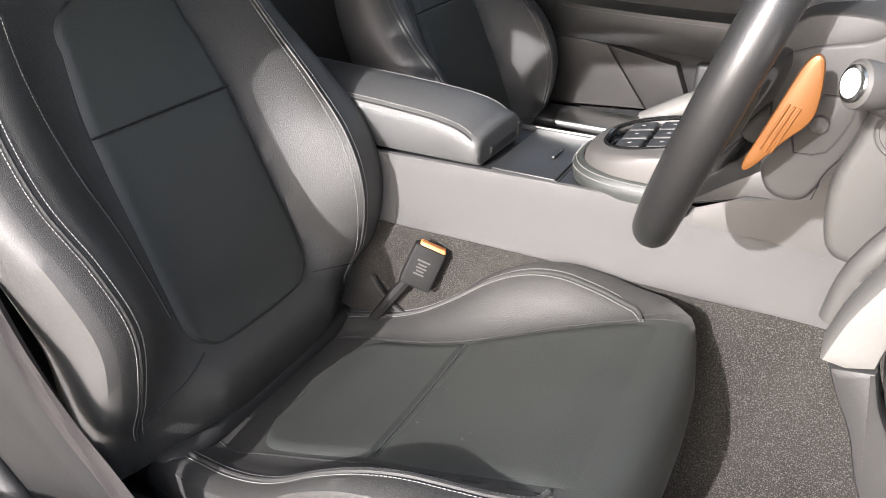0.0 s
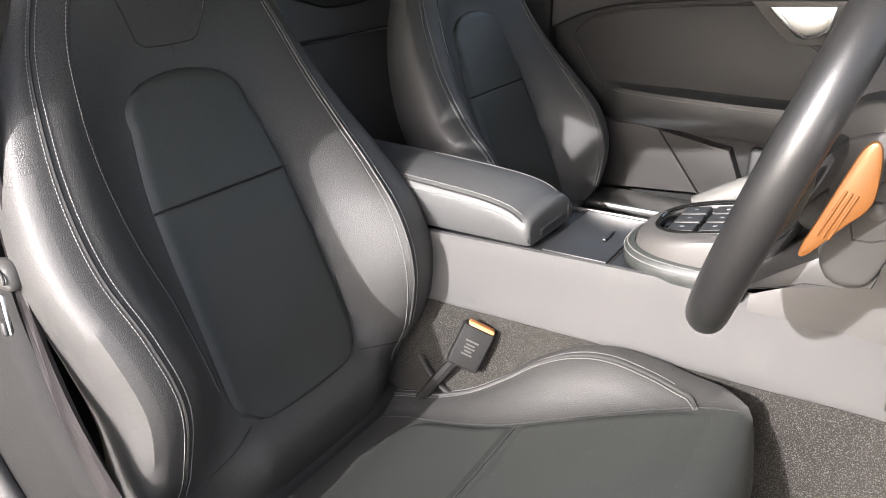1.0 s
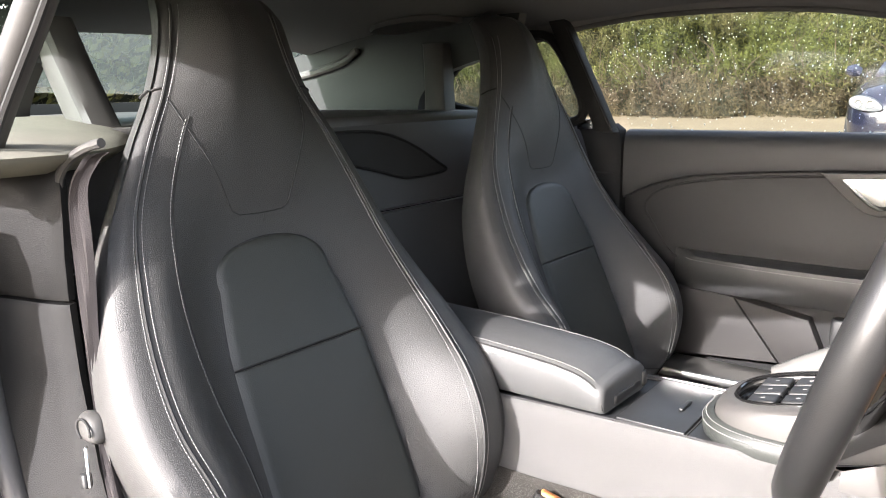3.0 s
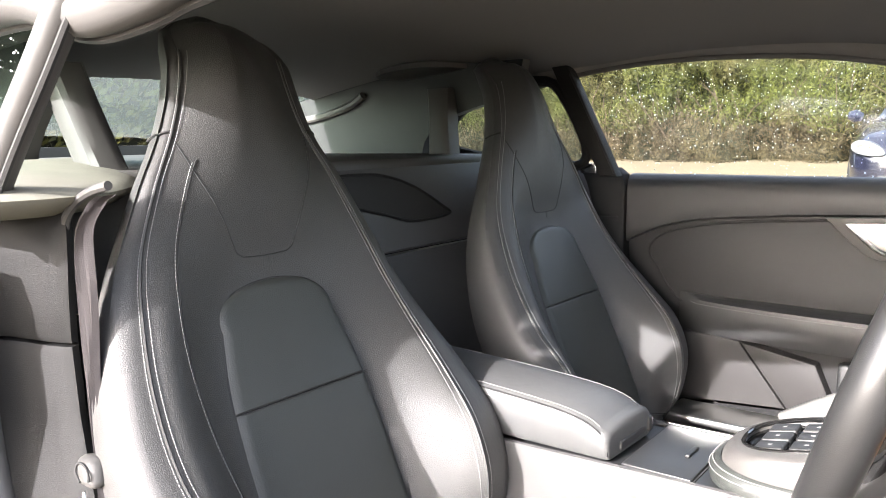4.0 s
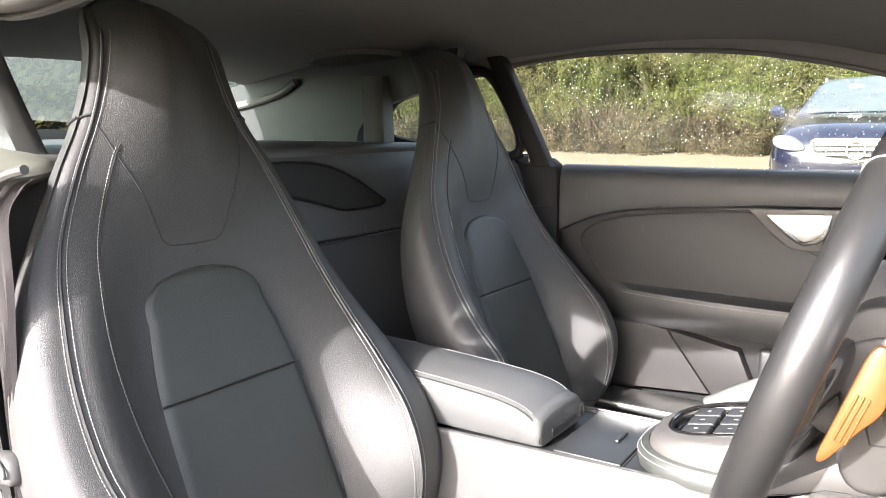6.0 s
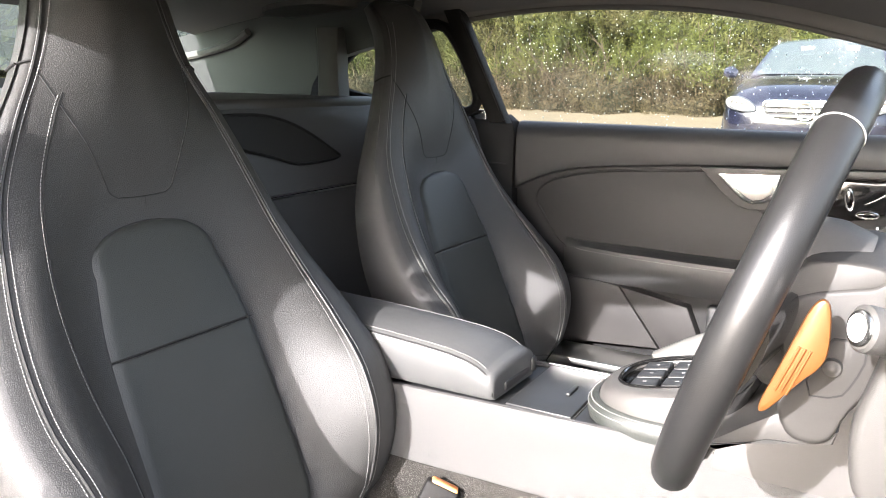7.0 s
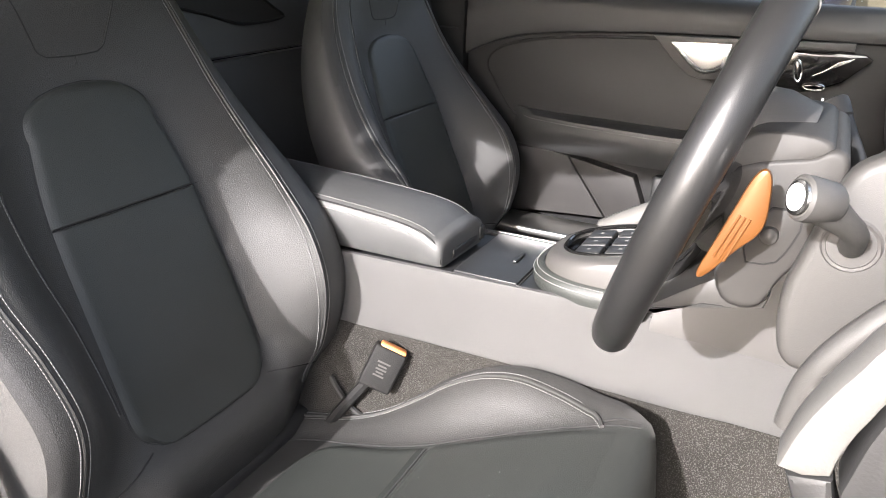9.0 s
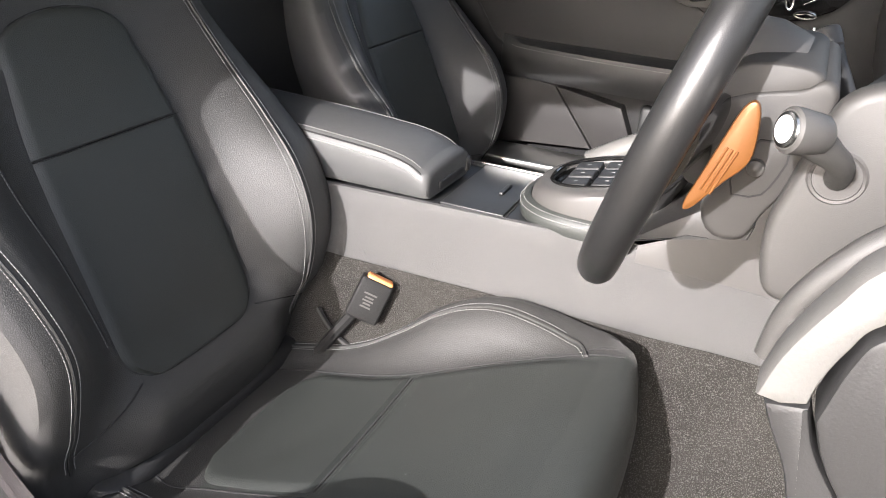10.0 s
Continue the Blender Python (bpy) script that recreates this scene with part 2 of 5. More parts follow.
def smooth_loop(poly, rounds=2):
    """Rounds the corners of a closed outline."""
    for _ in range(rounds):
        out = []
        for i, p in enumerate(poly):
            q = poly[(i + 1) % len(poly)]
            out += [(p[0] * 0.75 + q[0] * 0.25, p[1] * 0.75 + q[1] * 0.25), (p[0] * 0.25 + q[0] * 0.75, p[1] * 0.25 + q[1] * 0.75)]
        poly = out
    return poly


def arc(pts, n=24):
    """A smooth open curve through a few points."""
    t = [(i, p) for i, p in enumerate(pts)]
    k = len(pts[0])
    return [tuple(table(u, [(i, p[c]) for i, p in t]) for c in range(k)) for u in [j * (len(pts) - 1) / n for j in range(n + 1)]]

# ---- the car's shell ----
ROOF = [(-1.5, 1.00), (-1.0, 1.125), (-0.6, 1.20), (-0.35, 1.225), (-0.12, 1.240), (0.13, 1.258), (0.35, 1.256), (0.55, 1.235), (0.8, 1.17)]


def roof_z(x, y):
    return table(x, ROOF) - 0.062 * (abs(y) / 0.6) ** 2.6


def build_shell():
    # headliner with its thickness
    xs = [-0.84 + 1.64 * i / 34 for i in range(35)]
    ys = [-0.62 + 1.24 * i / 30 for i in range(31)]
    lower = [[(x, y, roof_z(x, y)) for y in ys] for x in xs]
    bm = grid(lower)
    bm = grid([[(x, y, roof_z(x, y) + 0.05) for y in ys] for x in xs], bm)
    for e in (0, -1):
        grid([[(xs[e], y, roof_z(xs[e], y)) for y in ys], [(xs[e], y, roof_z(xs[e], y) + 0.05) for y in ys]], bm)
        grid([[(x, ys[e], roof_z(x, ys[e])) for x in xs], [(x, ys[e], roof_z(x, ys[e]) + 0.05) for x in xs]], bm)
    bmesh.ops.remove_doubles(bm, verts=bm.verts[:], dist=1e-5)
    solo("ceiling", bm, HEADLINER, "dark grey cloth headliner under the car's roof", "headliner", kind="structure")
    # roof rails over the door openings
    for side, nm in ((-1, "near"), (1, "far")):
        path = arc([(-0.26, side * 0.625, 1.174), (-0.13, side * 0.627, 1.174), (-0.04, side * 0.63, 1.153), (0.02, side * 0.63, 1.148), (0.1, side * 0.63, 1.156), (0.18, side * 0.63, 1.169), (0.42, side * 0.63, 1.183), (0.62, side * 0.64, 1.145), (0.85, side * 0.66, 1.06), (1.1, side * 0.69, 0.95)], 40)
        if side > 0:
            path = arc([(-0.26, 0.625, 1.152), (-0.14, 0.63, 1.180), (0.0, 0.63, 1.196), (0.13, 0.63, 1.201), (0.25, 0.63, 1.199), (0.36, 0.63, 1.192), (0.46, 0.63, 1.178), (0.60, 0.64, 1.148), (0.85, 0.66, 1.075), (1.1, 0.69, 0.965)], 48)
        # colours offset the light: rail and seal darker on the sunny near side
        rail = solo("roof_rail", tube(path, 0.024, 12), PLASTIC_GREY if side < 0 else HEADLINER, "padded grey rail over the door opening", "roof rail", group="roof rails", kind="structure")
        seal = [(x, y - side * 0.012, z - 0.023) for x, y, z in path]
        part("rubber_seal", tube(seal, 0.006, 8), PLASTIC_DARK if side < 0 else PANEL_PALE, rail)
    # floor, tunnel side and footwell as one carpet
    prof = [(-0.74, 0.235), (-0.70, 0.23), (-0.5, 0.22), (-0.33, 0.225), (-0.24, 0.26), (-0.185, 0.34), (-0.150, 0.42), (-0.128, 0.475)]
    prof = arc(prof, 28)
    rows = []
    for i in range(40):
        x = -0.25 + 1.45 * i / 39
        lift = max(0, x - 0.95) * 1.1
        rows.append([(x, y, z + lift * min(1, max(0, (0.47 - z) / 0.2)) + 0.003 * noise.noise((x * 9, y * 9, 3))) for y, z in prof])
    bm = grid(rows)
    solo("floor_carpet", bm, CARPET, "dusty dark grey carpet in the driver's footwell", "carpet", kind="structure")
    rows = [[(x, -y - 0.035, z) for y, z in prof] for x in (-0.25, 0.2, 0.6, 1.0, 1.2)]
    solo("floor_carpet", grid(rows), CARPET, "dark grey carpet in the passenger's footwell", "carpet", kind="structure")
    # sills
    for side in (-1, 1):
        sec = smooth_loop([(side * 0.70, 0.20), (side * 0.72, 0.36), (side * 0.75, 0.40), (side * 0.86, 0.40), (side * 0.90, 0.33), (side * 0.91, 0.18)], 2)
        # same sill twice; the sides' difference in light is put into the colour
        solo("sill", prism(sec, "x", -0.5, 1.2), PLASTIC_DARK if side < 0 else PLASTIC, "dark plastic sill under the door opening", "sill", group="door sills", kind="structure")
    bm = box(0.12, 0.62, 0.555, 0.665, 0.40, 0.424, 0.008)
    solo("sill_plate", bm, ALLOY, "bright brushed metal tread plate on the sill", "sill plate", kind="structure")
    # rear bulkhead between and behind the seats, upper and lower panels
    def bx(z):
        return -0.20 - 0.30 * (z - 0.70)
    rows = [[(bx(z) + 0.004 * math.cos(y * 6), y, z) for y in [-0.62 + 1.24 * i / 24 for i in range(25)]] for z in (0.22, 0.4, 0.55, 0.7, 0.78, 0.798, 0.802)]
    rows += [[(bx(0.80) - 0.012, y, 0.803) for y in [-0.62 + 1.24 * i / 24 for i in range(25)]]]
    bulk = solo("rear_bulkhead", grid(rows), ARM_LEATHER, "dark trimmed bulkhead behind the seats", "bulkhead", kind="structure")
    rows = []
    for z in [0.807, 0.812, 0.84, 0.87, 0.90, 0.93, 0.955, 0.97, 0.978, 0.980]:
        inset = 0.010 if z > 0.808 else 0.0
        rows.append([(bx(z) + inset * (1 if z < 0.95 else (0.98 - z) / 0.03), y, z) for y in [-0.62 + 1.24 * i / 24 for i in range(25)]])
    part("upper_panel", grid(rows), ARM_LEATHER, bulk)
    arch = arc([(0.0, 0.957), (0.069, 0.954), (0.134, 0.940), (0.195, 0.914), (0.248, 0.882), (0.266, 0.868), (0.225, 0.862), (0.150, 0.861), (0.114, 0.866), (0.065, 0.880), (0.0, 0.895)], 40)
    oval = arch + [(-y, z) for y, z in arch[-2:0:-1]]
    ring = [(bx(z) + 0.014, y, z) for y, z in oval]
    part("recess_rim", tube(ring, 0.003, 8, closed=True), POST_TRIM, bulk)
    bm = bmesh.new()
    bm.faces.new([bm.verts.new((bx(z) + 0.0125, y, z)) for y, z in oval])
    part("speaker_cloth", bm, SEAM, bulk, "black cloth in the oval recess", smooth=False)
    # load cover behind the bulkhead and the haunches beside it
    bm = box(-1.35, -0.275, -0.47, 0.47, 0.945, 0.984, 0.012)
    solo("load_cover", bm, PLASTIC_GREY, "grey load cover behind the seats", "load cover", kind="structure")
    for side in (-1, 1):
        # haunch: the pale top beside the load cover, and the dark pillar wall above
        if side < 0:
            rows = []
            for k in range(15):
                y = -0.42 - 0.30 * k / 14
                g = table(-y, [(0.42, -0.27), (0.46, -0.215), (0.50, -0.165), (0.55, -0.115), (0.60, -0.08), (0.66, -0.07), (0.72, -0.08)])
                shelf = [(-0.75, 0.930), (-0.62, 0.975), (-0.52, 0.996), (-0.42, 1.001)] + [(-0.42 + (g + 0.42) * t, 1.001 - 0.030 * t**1.8) for t in (0.2, 0.4, 0.6, 0.75, 0.88, 0.95)] + [(g, 0.968), (g - 0.004, 0.962), (g - 0.05, 0.945)]
                rows.append([(x, y, z) for x, z in shelf])
            solo("quarter_trim", grid(rows, ring=True, caps=True), DUSTY, "pale dusty quarter trim below the near quarter glass", "quarter trim", group="quarter trims", kind="structure")
        else:
            pts = smooth_loop([(-1.3, 0.46), (-0.30, 0.46), (-0.20, 0.52), (-0.16, 0.56), (-0.16, 0.63), (-0.22, 0.68), (-1.3, 0.74)], 2)
            solo("quarter_trim", prism(pts, "z", 0.935, 0.972, 0.012), PLASTIC, "grey quarter trim beside the load cover, dusty on top", "quarter trim", group="quarter trims", kind="structure")
        wall = [(-1.40, 0.975), (-0.47, 0.975), (-0.46, 1.01), (-0.435, 1.042), (-0.385, 1.070), (-0.30, 1.092), (-0.20, 1.106), (-0.18, 1.19), (-0.5, 1.19), (-0.8, 1.14), (-1.40, 1.02)]
        if side < 0:
            wall = wall[:4] + [(-0.40, 1.075), (-0.42, 1.18)] + wall[8:]
        solo("rear_pillar", prism(wall, "y", side * 0.465, side * 0.495), PLASTIC_DARK, "dark rear pillar trim beside the hatch glass", "pillar trim", group="rear pillars", kind="structure")
    mould = arc([(-1.1, 0.460, 1.045), (-0.95, 0.458, 1.062), (-0.8, 0.456, 1.082), (-0.70, 0.456, 1.105), (-0.65, 0.456, 1.13)], 16)
    solo("pillar_moulding", tube(mould, 0.010, 8), PANEL_PALE, "pale moulding along the rear pillar trim", "moulding", kind="structure")
    # rear wall of the boot under the hatch glass
    solo("wall_rear", box(-1.44, -1.40, -0.8, 0.8, 0.2, 1.01), PLASTIC, "plain rear wall of the load bay", "wall", kind="structure")
    hatch = grid([[(x, y, roof_z(x, y * 0.9) + 0.02) for y in [-0.56 + 1.12 * i / 12 for i in range(13)]] for x in [-1.42 + 0.60 * i / 12 for i in range(13)]])
    g = solo("window_rear", hatch, GREEN_GLASS, "sloping green-tinted hatch glass", "rear window", kind="structure")
    g.visible_shadow = False
    # front of the cabin: bulkhead and windscreen
    solo("wall_front", box(1.18, 1.22, -0.9, 0.9, 0.15, 0.95), PLASTIC_DARK, "plain dark bulkhead ahead of the footwells", "wall", kind="structure")
    ws = grid([[(0.80 + 0.75 * t, y, 1.17 - 0.26 * t - 0.05 * (y / 0.6) ** 2) for y in [-0.64 + 1.28 * i / 12 for i in range(13)]] for t in [i / 8 for i in range(9)]])
    g = solo("windscreen", ws, GLASS, "clear raked windscreen", "windscreen", kind="structure")
    g.visible_shadow = False


def brace(side):
    t = thing("brace_strut", "grey padded rear brace strut rising from the load cover", "strut", (-0.385, side * 0.42, 0.975), group="rear brace struts", kind="structure")
    c0, c1 = (Vector((-0.330, -0.44, 0.985)), Vector((-0.424, -0.445, 1.140))) if side < 0 else (Vector((-0.365, 0.42, 0.972)), Vector((-0.400, 0.462, 1.135)))
    rows = []
    for k in range(9):
        c = c0.lerp(c1, k / 8)
        w = 0.030 - 0.003 * math.sin(math.pi * k / 8)
        sec = smooth_loop([(-w, -0.026), (0, -0.029), (w, -0.026), (w + 0.002, 0), (w, 0.026), (0, 0.029), (-w, 0.026), (-w - 0.002, 0)], 1)
        rows.append([c + Vector((u, v, 0)) for u, v in sec])
    part("post", grid(rows, ring=True, caps=True), PLASTIC_GREY, t)
    plate = smooth_loop([(-0.60, 0.40), (-0.46, 0.53), (-0.26, 0.56), (-0.33, 0.46), (-0.42, 0.38)], 2)
    bm = bmesh.new()
    for dz in (0, 1):
        bm.faces.new([bm.verts.new((x, side * y, roof_z(x, y) - 0.004 - dz * 0.012)) for x, y in plate])
    n = len(plate)
    vs = list(bm.verts)
    for i in range(n):
        bm.faces.new((vs[i], vs[(i + 1) % n], vs[n + (i + 1) % n], vs[n + i]))
    part("top_plate", bm, PLASTIC_GREY, t, "triangular trim plate at the roof", smooth=False)


# ---- seats ----
UP = Vector((-0.395, 0, 0.919))      # up along the backrest
OUT = Vector((0.919, 0, 0.395))      # square out of the backrest
SEAM_AT = Vector((0, 0, 0.70))       # the cross seam of the pad
WIDTH = [(-0.37, 0.204), (-0.32, 0.214), (-0.28, 0.217), (-0.20, 0.214), (-0.12, 0.222), (-0.04, 0.228), (0.04, 0.220), (0.12, 0.204), (0.20, 0.183), (0.28, 0.146), (0.345, 0.107), (0.40, 0.080), (0.46, 0.057), (0.505, 0.046), (0.528, 0.034)]
CREST = [(-0.37, -0.06), (-0.32, -0.036), (-0.28, 0.008), (-0.20, 0.056), (-0.12, 0.060), (-0.04, 0.038), (0.04, 0.020), (0.12, 0.011), (0.20, 0.012), (0.28, 0.024), (0.345, 0.031), (0.40, 0.035), (0.46, 0.032), (0.505, 0.016), (0.528, 0.0)]
MIDDLE = [(-0.37, -0.015), (-0.33, 0.012), (-0.30, 0.010), (-0.275, -0.004), (-0.2, -0.004), (0.0, -0.004), (0.15, -0.004), (0.19, 0.006), (0.24, 0.030), (0.28, 0.046), (0.36, 0.068), (0.43, 0.078), (0.48, 0.072), (0.51, 0.052), (0.528, 0.022)]
PAD = [(-0.284, 0.112), (-0.24, 0.120), (0.0, 0.114), (0.09, 0.098), (0.13, 0.082), (0.155, 0.055), (0.2, 0.045), (0.28, 0.03), (0.36, 0.018), (0.43, 0.012), (0.528, 0.008)]
ROLL = [(-0.37, 0.3), (-0.30, 0.85), (-0.25, 1.0), (-0.12, 1.0), (0.0, 0.55), (0.08, 0.22), (0.15, 0.05), (0.25, 0.0)]
HEAD = [(0.27, 0.0), (0.36, 0.011), (0.42, 0.032), (0.47, 0.054), (0.505, 0.062), (0.528, 0.056)]
SLIM = [(-0.37, 1.0), (-0.05, 0.95), (0.12, 0.78), (0.25, 0.52), (0.5, 0.42)]


def wide(s, side):
    """Half width to the piping; the tunnel side bolster stands taller and further in."""
    return table(s, WIDTH) + (table(s, HEAD) - 0.037 * table(s, ROLL) if side > 0 else 0.0)


def crest(s, side):
    return table(s, CREST) + (0.034 * table(s, ROLL) if side > 0 else 0.0)


def front(s, y):
    """Height of the backrest's face out of its plane."""
    w, o, c, p = wide(s, y), crest(s, y), table(s, MIDDLE), table(s, PAD)
    a = abs(y)
    if a <= p:
        return c
    u = min(1.0, (a - p) / max(w - p, 1e-4))
    hump = table(s, [(-0.29, 0.0), (-0.22, 0.009), (-0.12, 0.013), (0.0, 0.012), (0.2, 0.011), (0.27, 0.008), (0.34, 0.0)]) if y < 0 else 0.0
    dish = c + (o - c) * (u * u * (3 - 2 * u) * 0.35 + u * 0.65) + hump * math.sin(math.pi * u * u)
    k = min(1.0, max(0.0, (s - 0.16) / 0.14))
    return dish + (c + (o - c) * u**1.4 - dish) * k * k * (3 - 2 * k)


def on_back(s, y, lift=0.0):
    return SEAM_AT + UP * s + OUT * (front(s, y) + lift) + Vector((0, y, 0))


def back_section(s, side=1):
    """Half a cut through the backrest; the tunnel side has the fuller roll, the door side is slimmer towards the head."""
    w, o = wide(s, side), crest(s, side)
    big = min(1.0, 0.80 + 0.2 * max(0, 0.30 - s) / 0.30) * (1 if s < 0.47 else 1 - (s - 0.47) * 8)
    half = [(w * k / 16, None) for k in range(17)]
    deep = table(s, [(-0.37, 0.10), (-0.2, 0.16), (0.0, 0.135), (0.2, 0.115), (0.3, 0.105), (0.4, 0.098), (0.48, 0.085), (0.528, 0.05)])
    r = table(s, ROLL) if side > 0 else 0.0
    if side < 0:
        big *= table(s, SLIM)
        deep *= table(s, SLIM)
    tail = [(0.010 * big + 0.009 * r, -0.0005 - 0.001 * r), (0.024 * big + 0.023 * r, -0.004 - 0.001 * r), (0.037 * big + 0.034 * r, -0.011 - 0.002 * r), (0.044 * big + 0.038 * r, 0.005 * r - deep * 0.18), (0.046 * big + 0.040 * r, -deep * 0.38), (0.042 * big + 0.038 * r, -deep * 0.62), (0.026 * big + 0.036 * r, -deep * 0.86)]
    tail = [(w + a, o + b) for a, b in tail] + [(w * 0.85, o - deep), (w * 0.4, o - deep - 0.004)]
    pts = [(y, front(s, y * side)) for y, _ in half] + tail
    return pts


def cushion_z(x):
    return table(x, [(0.08, 0.318), (0.15, 0.325), (0.2, 0.338), (0.3, 0.368), (0.4, 0.407), (0.5, 0.448), (0.58, 0.476), (0.62, 0.484)])


C_W = [(0.08, 0.165), (0.15, 0.177), (0.2, 0.185), (0.25, 0.193), (0.3, 0.203), (0.35, 0.210), (0.4, 0.210), (0.46, 0.203), (0.52, 0.191), (0.545, 0.183), (0.56, 0.178)]
C_Z = [(0.08, 0.327), (0.15, 0.340), (0.2, 0.350), (0.25, 0.370), (0.3, 0.402), (0.35, 0.440), (0.4, 0.467), (0.45, 0.480), (0.5, 0.480), (0.56, 0.476), (0.6, 0.482), (0.62, 0.484)]
C_P = [(0.08, 0.11), (0.16, 0.136), (0.22, 0.133), (0.343, 0.130), (0.404, 0.140), (0.478, 0.150), (0.549, 0.158), (0.6, 0.164)]
C_H = [(0.08, 0.205), (0.15, 0.218), (0.25, 0.236), (0.4, 0.247), (0.5, 0.247), (0.56, 0.238), (0.59, 0.222), (0.62, 0.190), (0.65, 0.14)]


def on_cushion(x, y, lift=0.0):
    w, zp, zc, p = table(x, C_W), table(x, C_Z), cushion_z(x), table(x, C_P)
    a = abs(y)
    dip = 0.006 * math.exp(-((x - 0.27) / 0.09) ** 2) * max(0, 1 - (a / 0.12) ** 2)
    if a <= p:
        z = zc - dip
    else:
        u = min(1.0, (a - p) / max(w - p, 1e-3))
        z = zc + (zp - zc) * u * u * (3 - 2 * u)
    return Vector((x, y, z + lift))


def build_seat(name, label):
    seat = thing(name, label, "car seat", (0.3, 0, 0.24), group="front seats")
    # backrest shell
    ss = [-0.37 + 0.905 * i / 70 for i in range(71)]
    rows = []
    for s in ss:
        half = back_section(min(s, 0.528))
        full = [(-y, o) for y, o in back_section(min(s, 0.528), -1)[:0:-1]] + half
        rows.append([SEAM_AT + UP * (min(s, 0.528) - 0.012 * max(0, s - 0.3) / 0.228) + OUT * o + Vector((0, y, 0)) for y, o in full])
    c = sum((p for p in rows[-1]), Vector()) / len(rows[-1])
    for k, (f, d) in enumerate(((0.75, 0.010), (0.4, 0.017), (0.08, 0.019))):
        rows.append([c.lerp(p, f) + UP * d for p in rows[70]])
    c0 = sum((p for p in rows[0]), Vector()) / len(rows[0])
    rows.insert(0, [c0.lerp(p, 0.6) - UP * 0.015 for p in rows[0]])
    back = part("backrest", grid(rows, ring=True, caps=True), LEATHER, seat)
    back.data.materials.append(FLANK_LEATHER)
    for f in back.data.polygons:
        if abs(f.center.y) > wide((f.center - SEAM_AT).dot(UP), f.center.y) + 0.024:
            f.material_index = 1

    def pad(nm, s0, s1, round_top, round_bottom):
        n_y = 28
        ends = [0, 0.004, 0.010, 0.018] + [0.03 + 0.94 * k / 36 for k in range(37)] + [0.982, 0.990, 0.996, 1.0]
        n_s = len(ends) - 1
        rows = []
        for i in range(n_s + 1):
            s = s0 + (s1 - s0) * ends[i]
            p = table(s, PAD)
            r = 0.045
            if round_bottom and s < s0 + r:
                p -= r * (1 - math.sqrt(max(0, 1 - ((s0 + r - s) / r) ** 2)))
            if round_top:
                r2 = 0.055
                if s > s1 - r2:
                    p = table(s1 - r2, PAD) * math.sqrt(max(0.0, 1 - ((s - s1 + r2) / r2) ** 2.6)) + 0.002
            row = []
            for j in range(n_y + 1):
                y = p * (2 * j / n_y - 1)
                low, high = (s - s0) * (1 if round_bottom else 6), (s1 - s) * (1 if round_top else 6)
                e = min(1, max(0, min(p - abs(y), low, high)) / 0.014)
                h = -0.003 + 0.0080 * math.sqrt(max(0, 1 - (1 - e) ** 2))
                h += 0.004 * math.cos(y / max(p, 0.02) * 1.4)
                row.append(SEAM_AT + UP * s + OUT * (table(s, MIDDLE) + h) + Vector((0, y, 0)))
            rows.append(row)
        ob = part(nm, grid(rows), LEATHER_SMOOTH, seat)
        left, right = [r[0] + OUT * 0.002 for r in rows], [r[-1] + OUT * 0.002 for r in rows]
        edge = left + [p + OUT * 0.002 for p in rows[-1][1:-1]] + right[::-1] if round_top else left[::-1] + [p + OUT * 0.002 for p in rows[0][1:-1]] + right
        part("pad_seam", tube(edge, 0.0010, 5), SEAM, ob)
        return ob
    pad("upper_back_pad", 0.0002, 0.157, True, False)
    pad("lower_back_pad", -0.286, -0.0002, False, True)
    part("cross_seam", tube([SEAM_AT + OUT * 0.0005 + Vector((0, -0.114 + 0.228 * k / 12, 0)) for k in range(13)], 0.0009, 5), SEAM, seat)
    # piping with its two rows of stitches, a second stitched seam inside it
    for side in (-1, 1):
        path = [on_back(s, side * wide(s, side), 0.0014) for s in [-0.335 + 0.80 * i / 80 for i in range(81)]]
        pipe = part("bolster_piping", tube(path, 0.0017, 6), PIPING, seat)
        bm = dashes([on_back(s, side * (wide(s, side) - 0.0065), 0.0012) for s in [-0.33 + 0.79 * i / 80 for i in range(81)]], r=0.0006)
        outer = []
        for s in [-0.33 + 0.79 * i / 80 for i in range(81)]:
            q = back_section(s, side)
            a, b = Vector(q[16]), Vector(q[17])
            m = a.lerp(b, 0.5)
            outer.append(SEAM_AT + UP * s + OUT * (m.y + 0.0016) + Vector((0, side * m.x, 0)))
        dashes(outer, r=0.0006, bm=bm)
        part("stitching", bm, STITCH, pipe, "pale twin stitching")
        inner = [(s, table(s, WIDTH) - table(s, [(-0.25, 0.092), (-0.2, 0.086), (-0.1, 0.082), (0.0, 0.066), (0.07, 0.055), (0.15, 0.047), (0.3, 0.040)])) for s in [-0.22 + 0.53 * i / 60 for i in range(61)]]
        if side < 0:
            seam = part("bolster_seam", tube([on_back(s, side * y, 0.0002) for s, y in inner], 0.0012, 5), SEAM, seat)
            part("stitching", dashes([on_back(s, side * (y + 0.004), 0.0010) for s, y in inner], r=0.0006), STITCH, seam, "pale stitching")
        low = [on_back(-0.281 - 0.032 * k / 8, side * (0.108 + 0.100 * k / 8), 0.0004) for k in range(9)]
        part("lower_seam", tube(low, 0.0012, 5), SEAM, seat)
    # seam round the head panel
    vee = [(0.345, -0.105), (0.33, -0.103), (0.29, -0.092), (0.245, -0.070), (0.21, -0.054), (0.195, -0.047), (0.188, -0.036)]
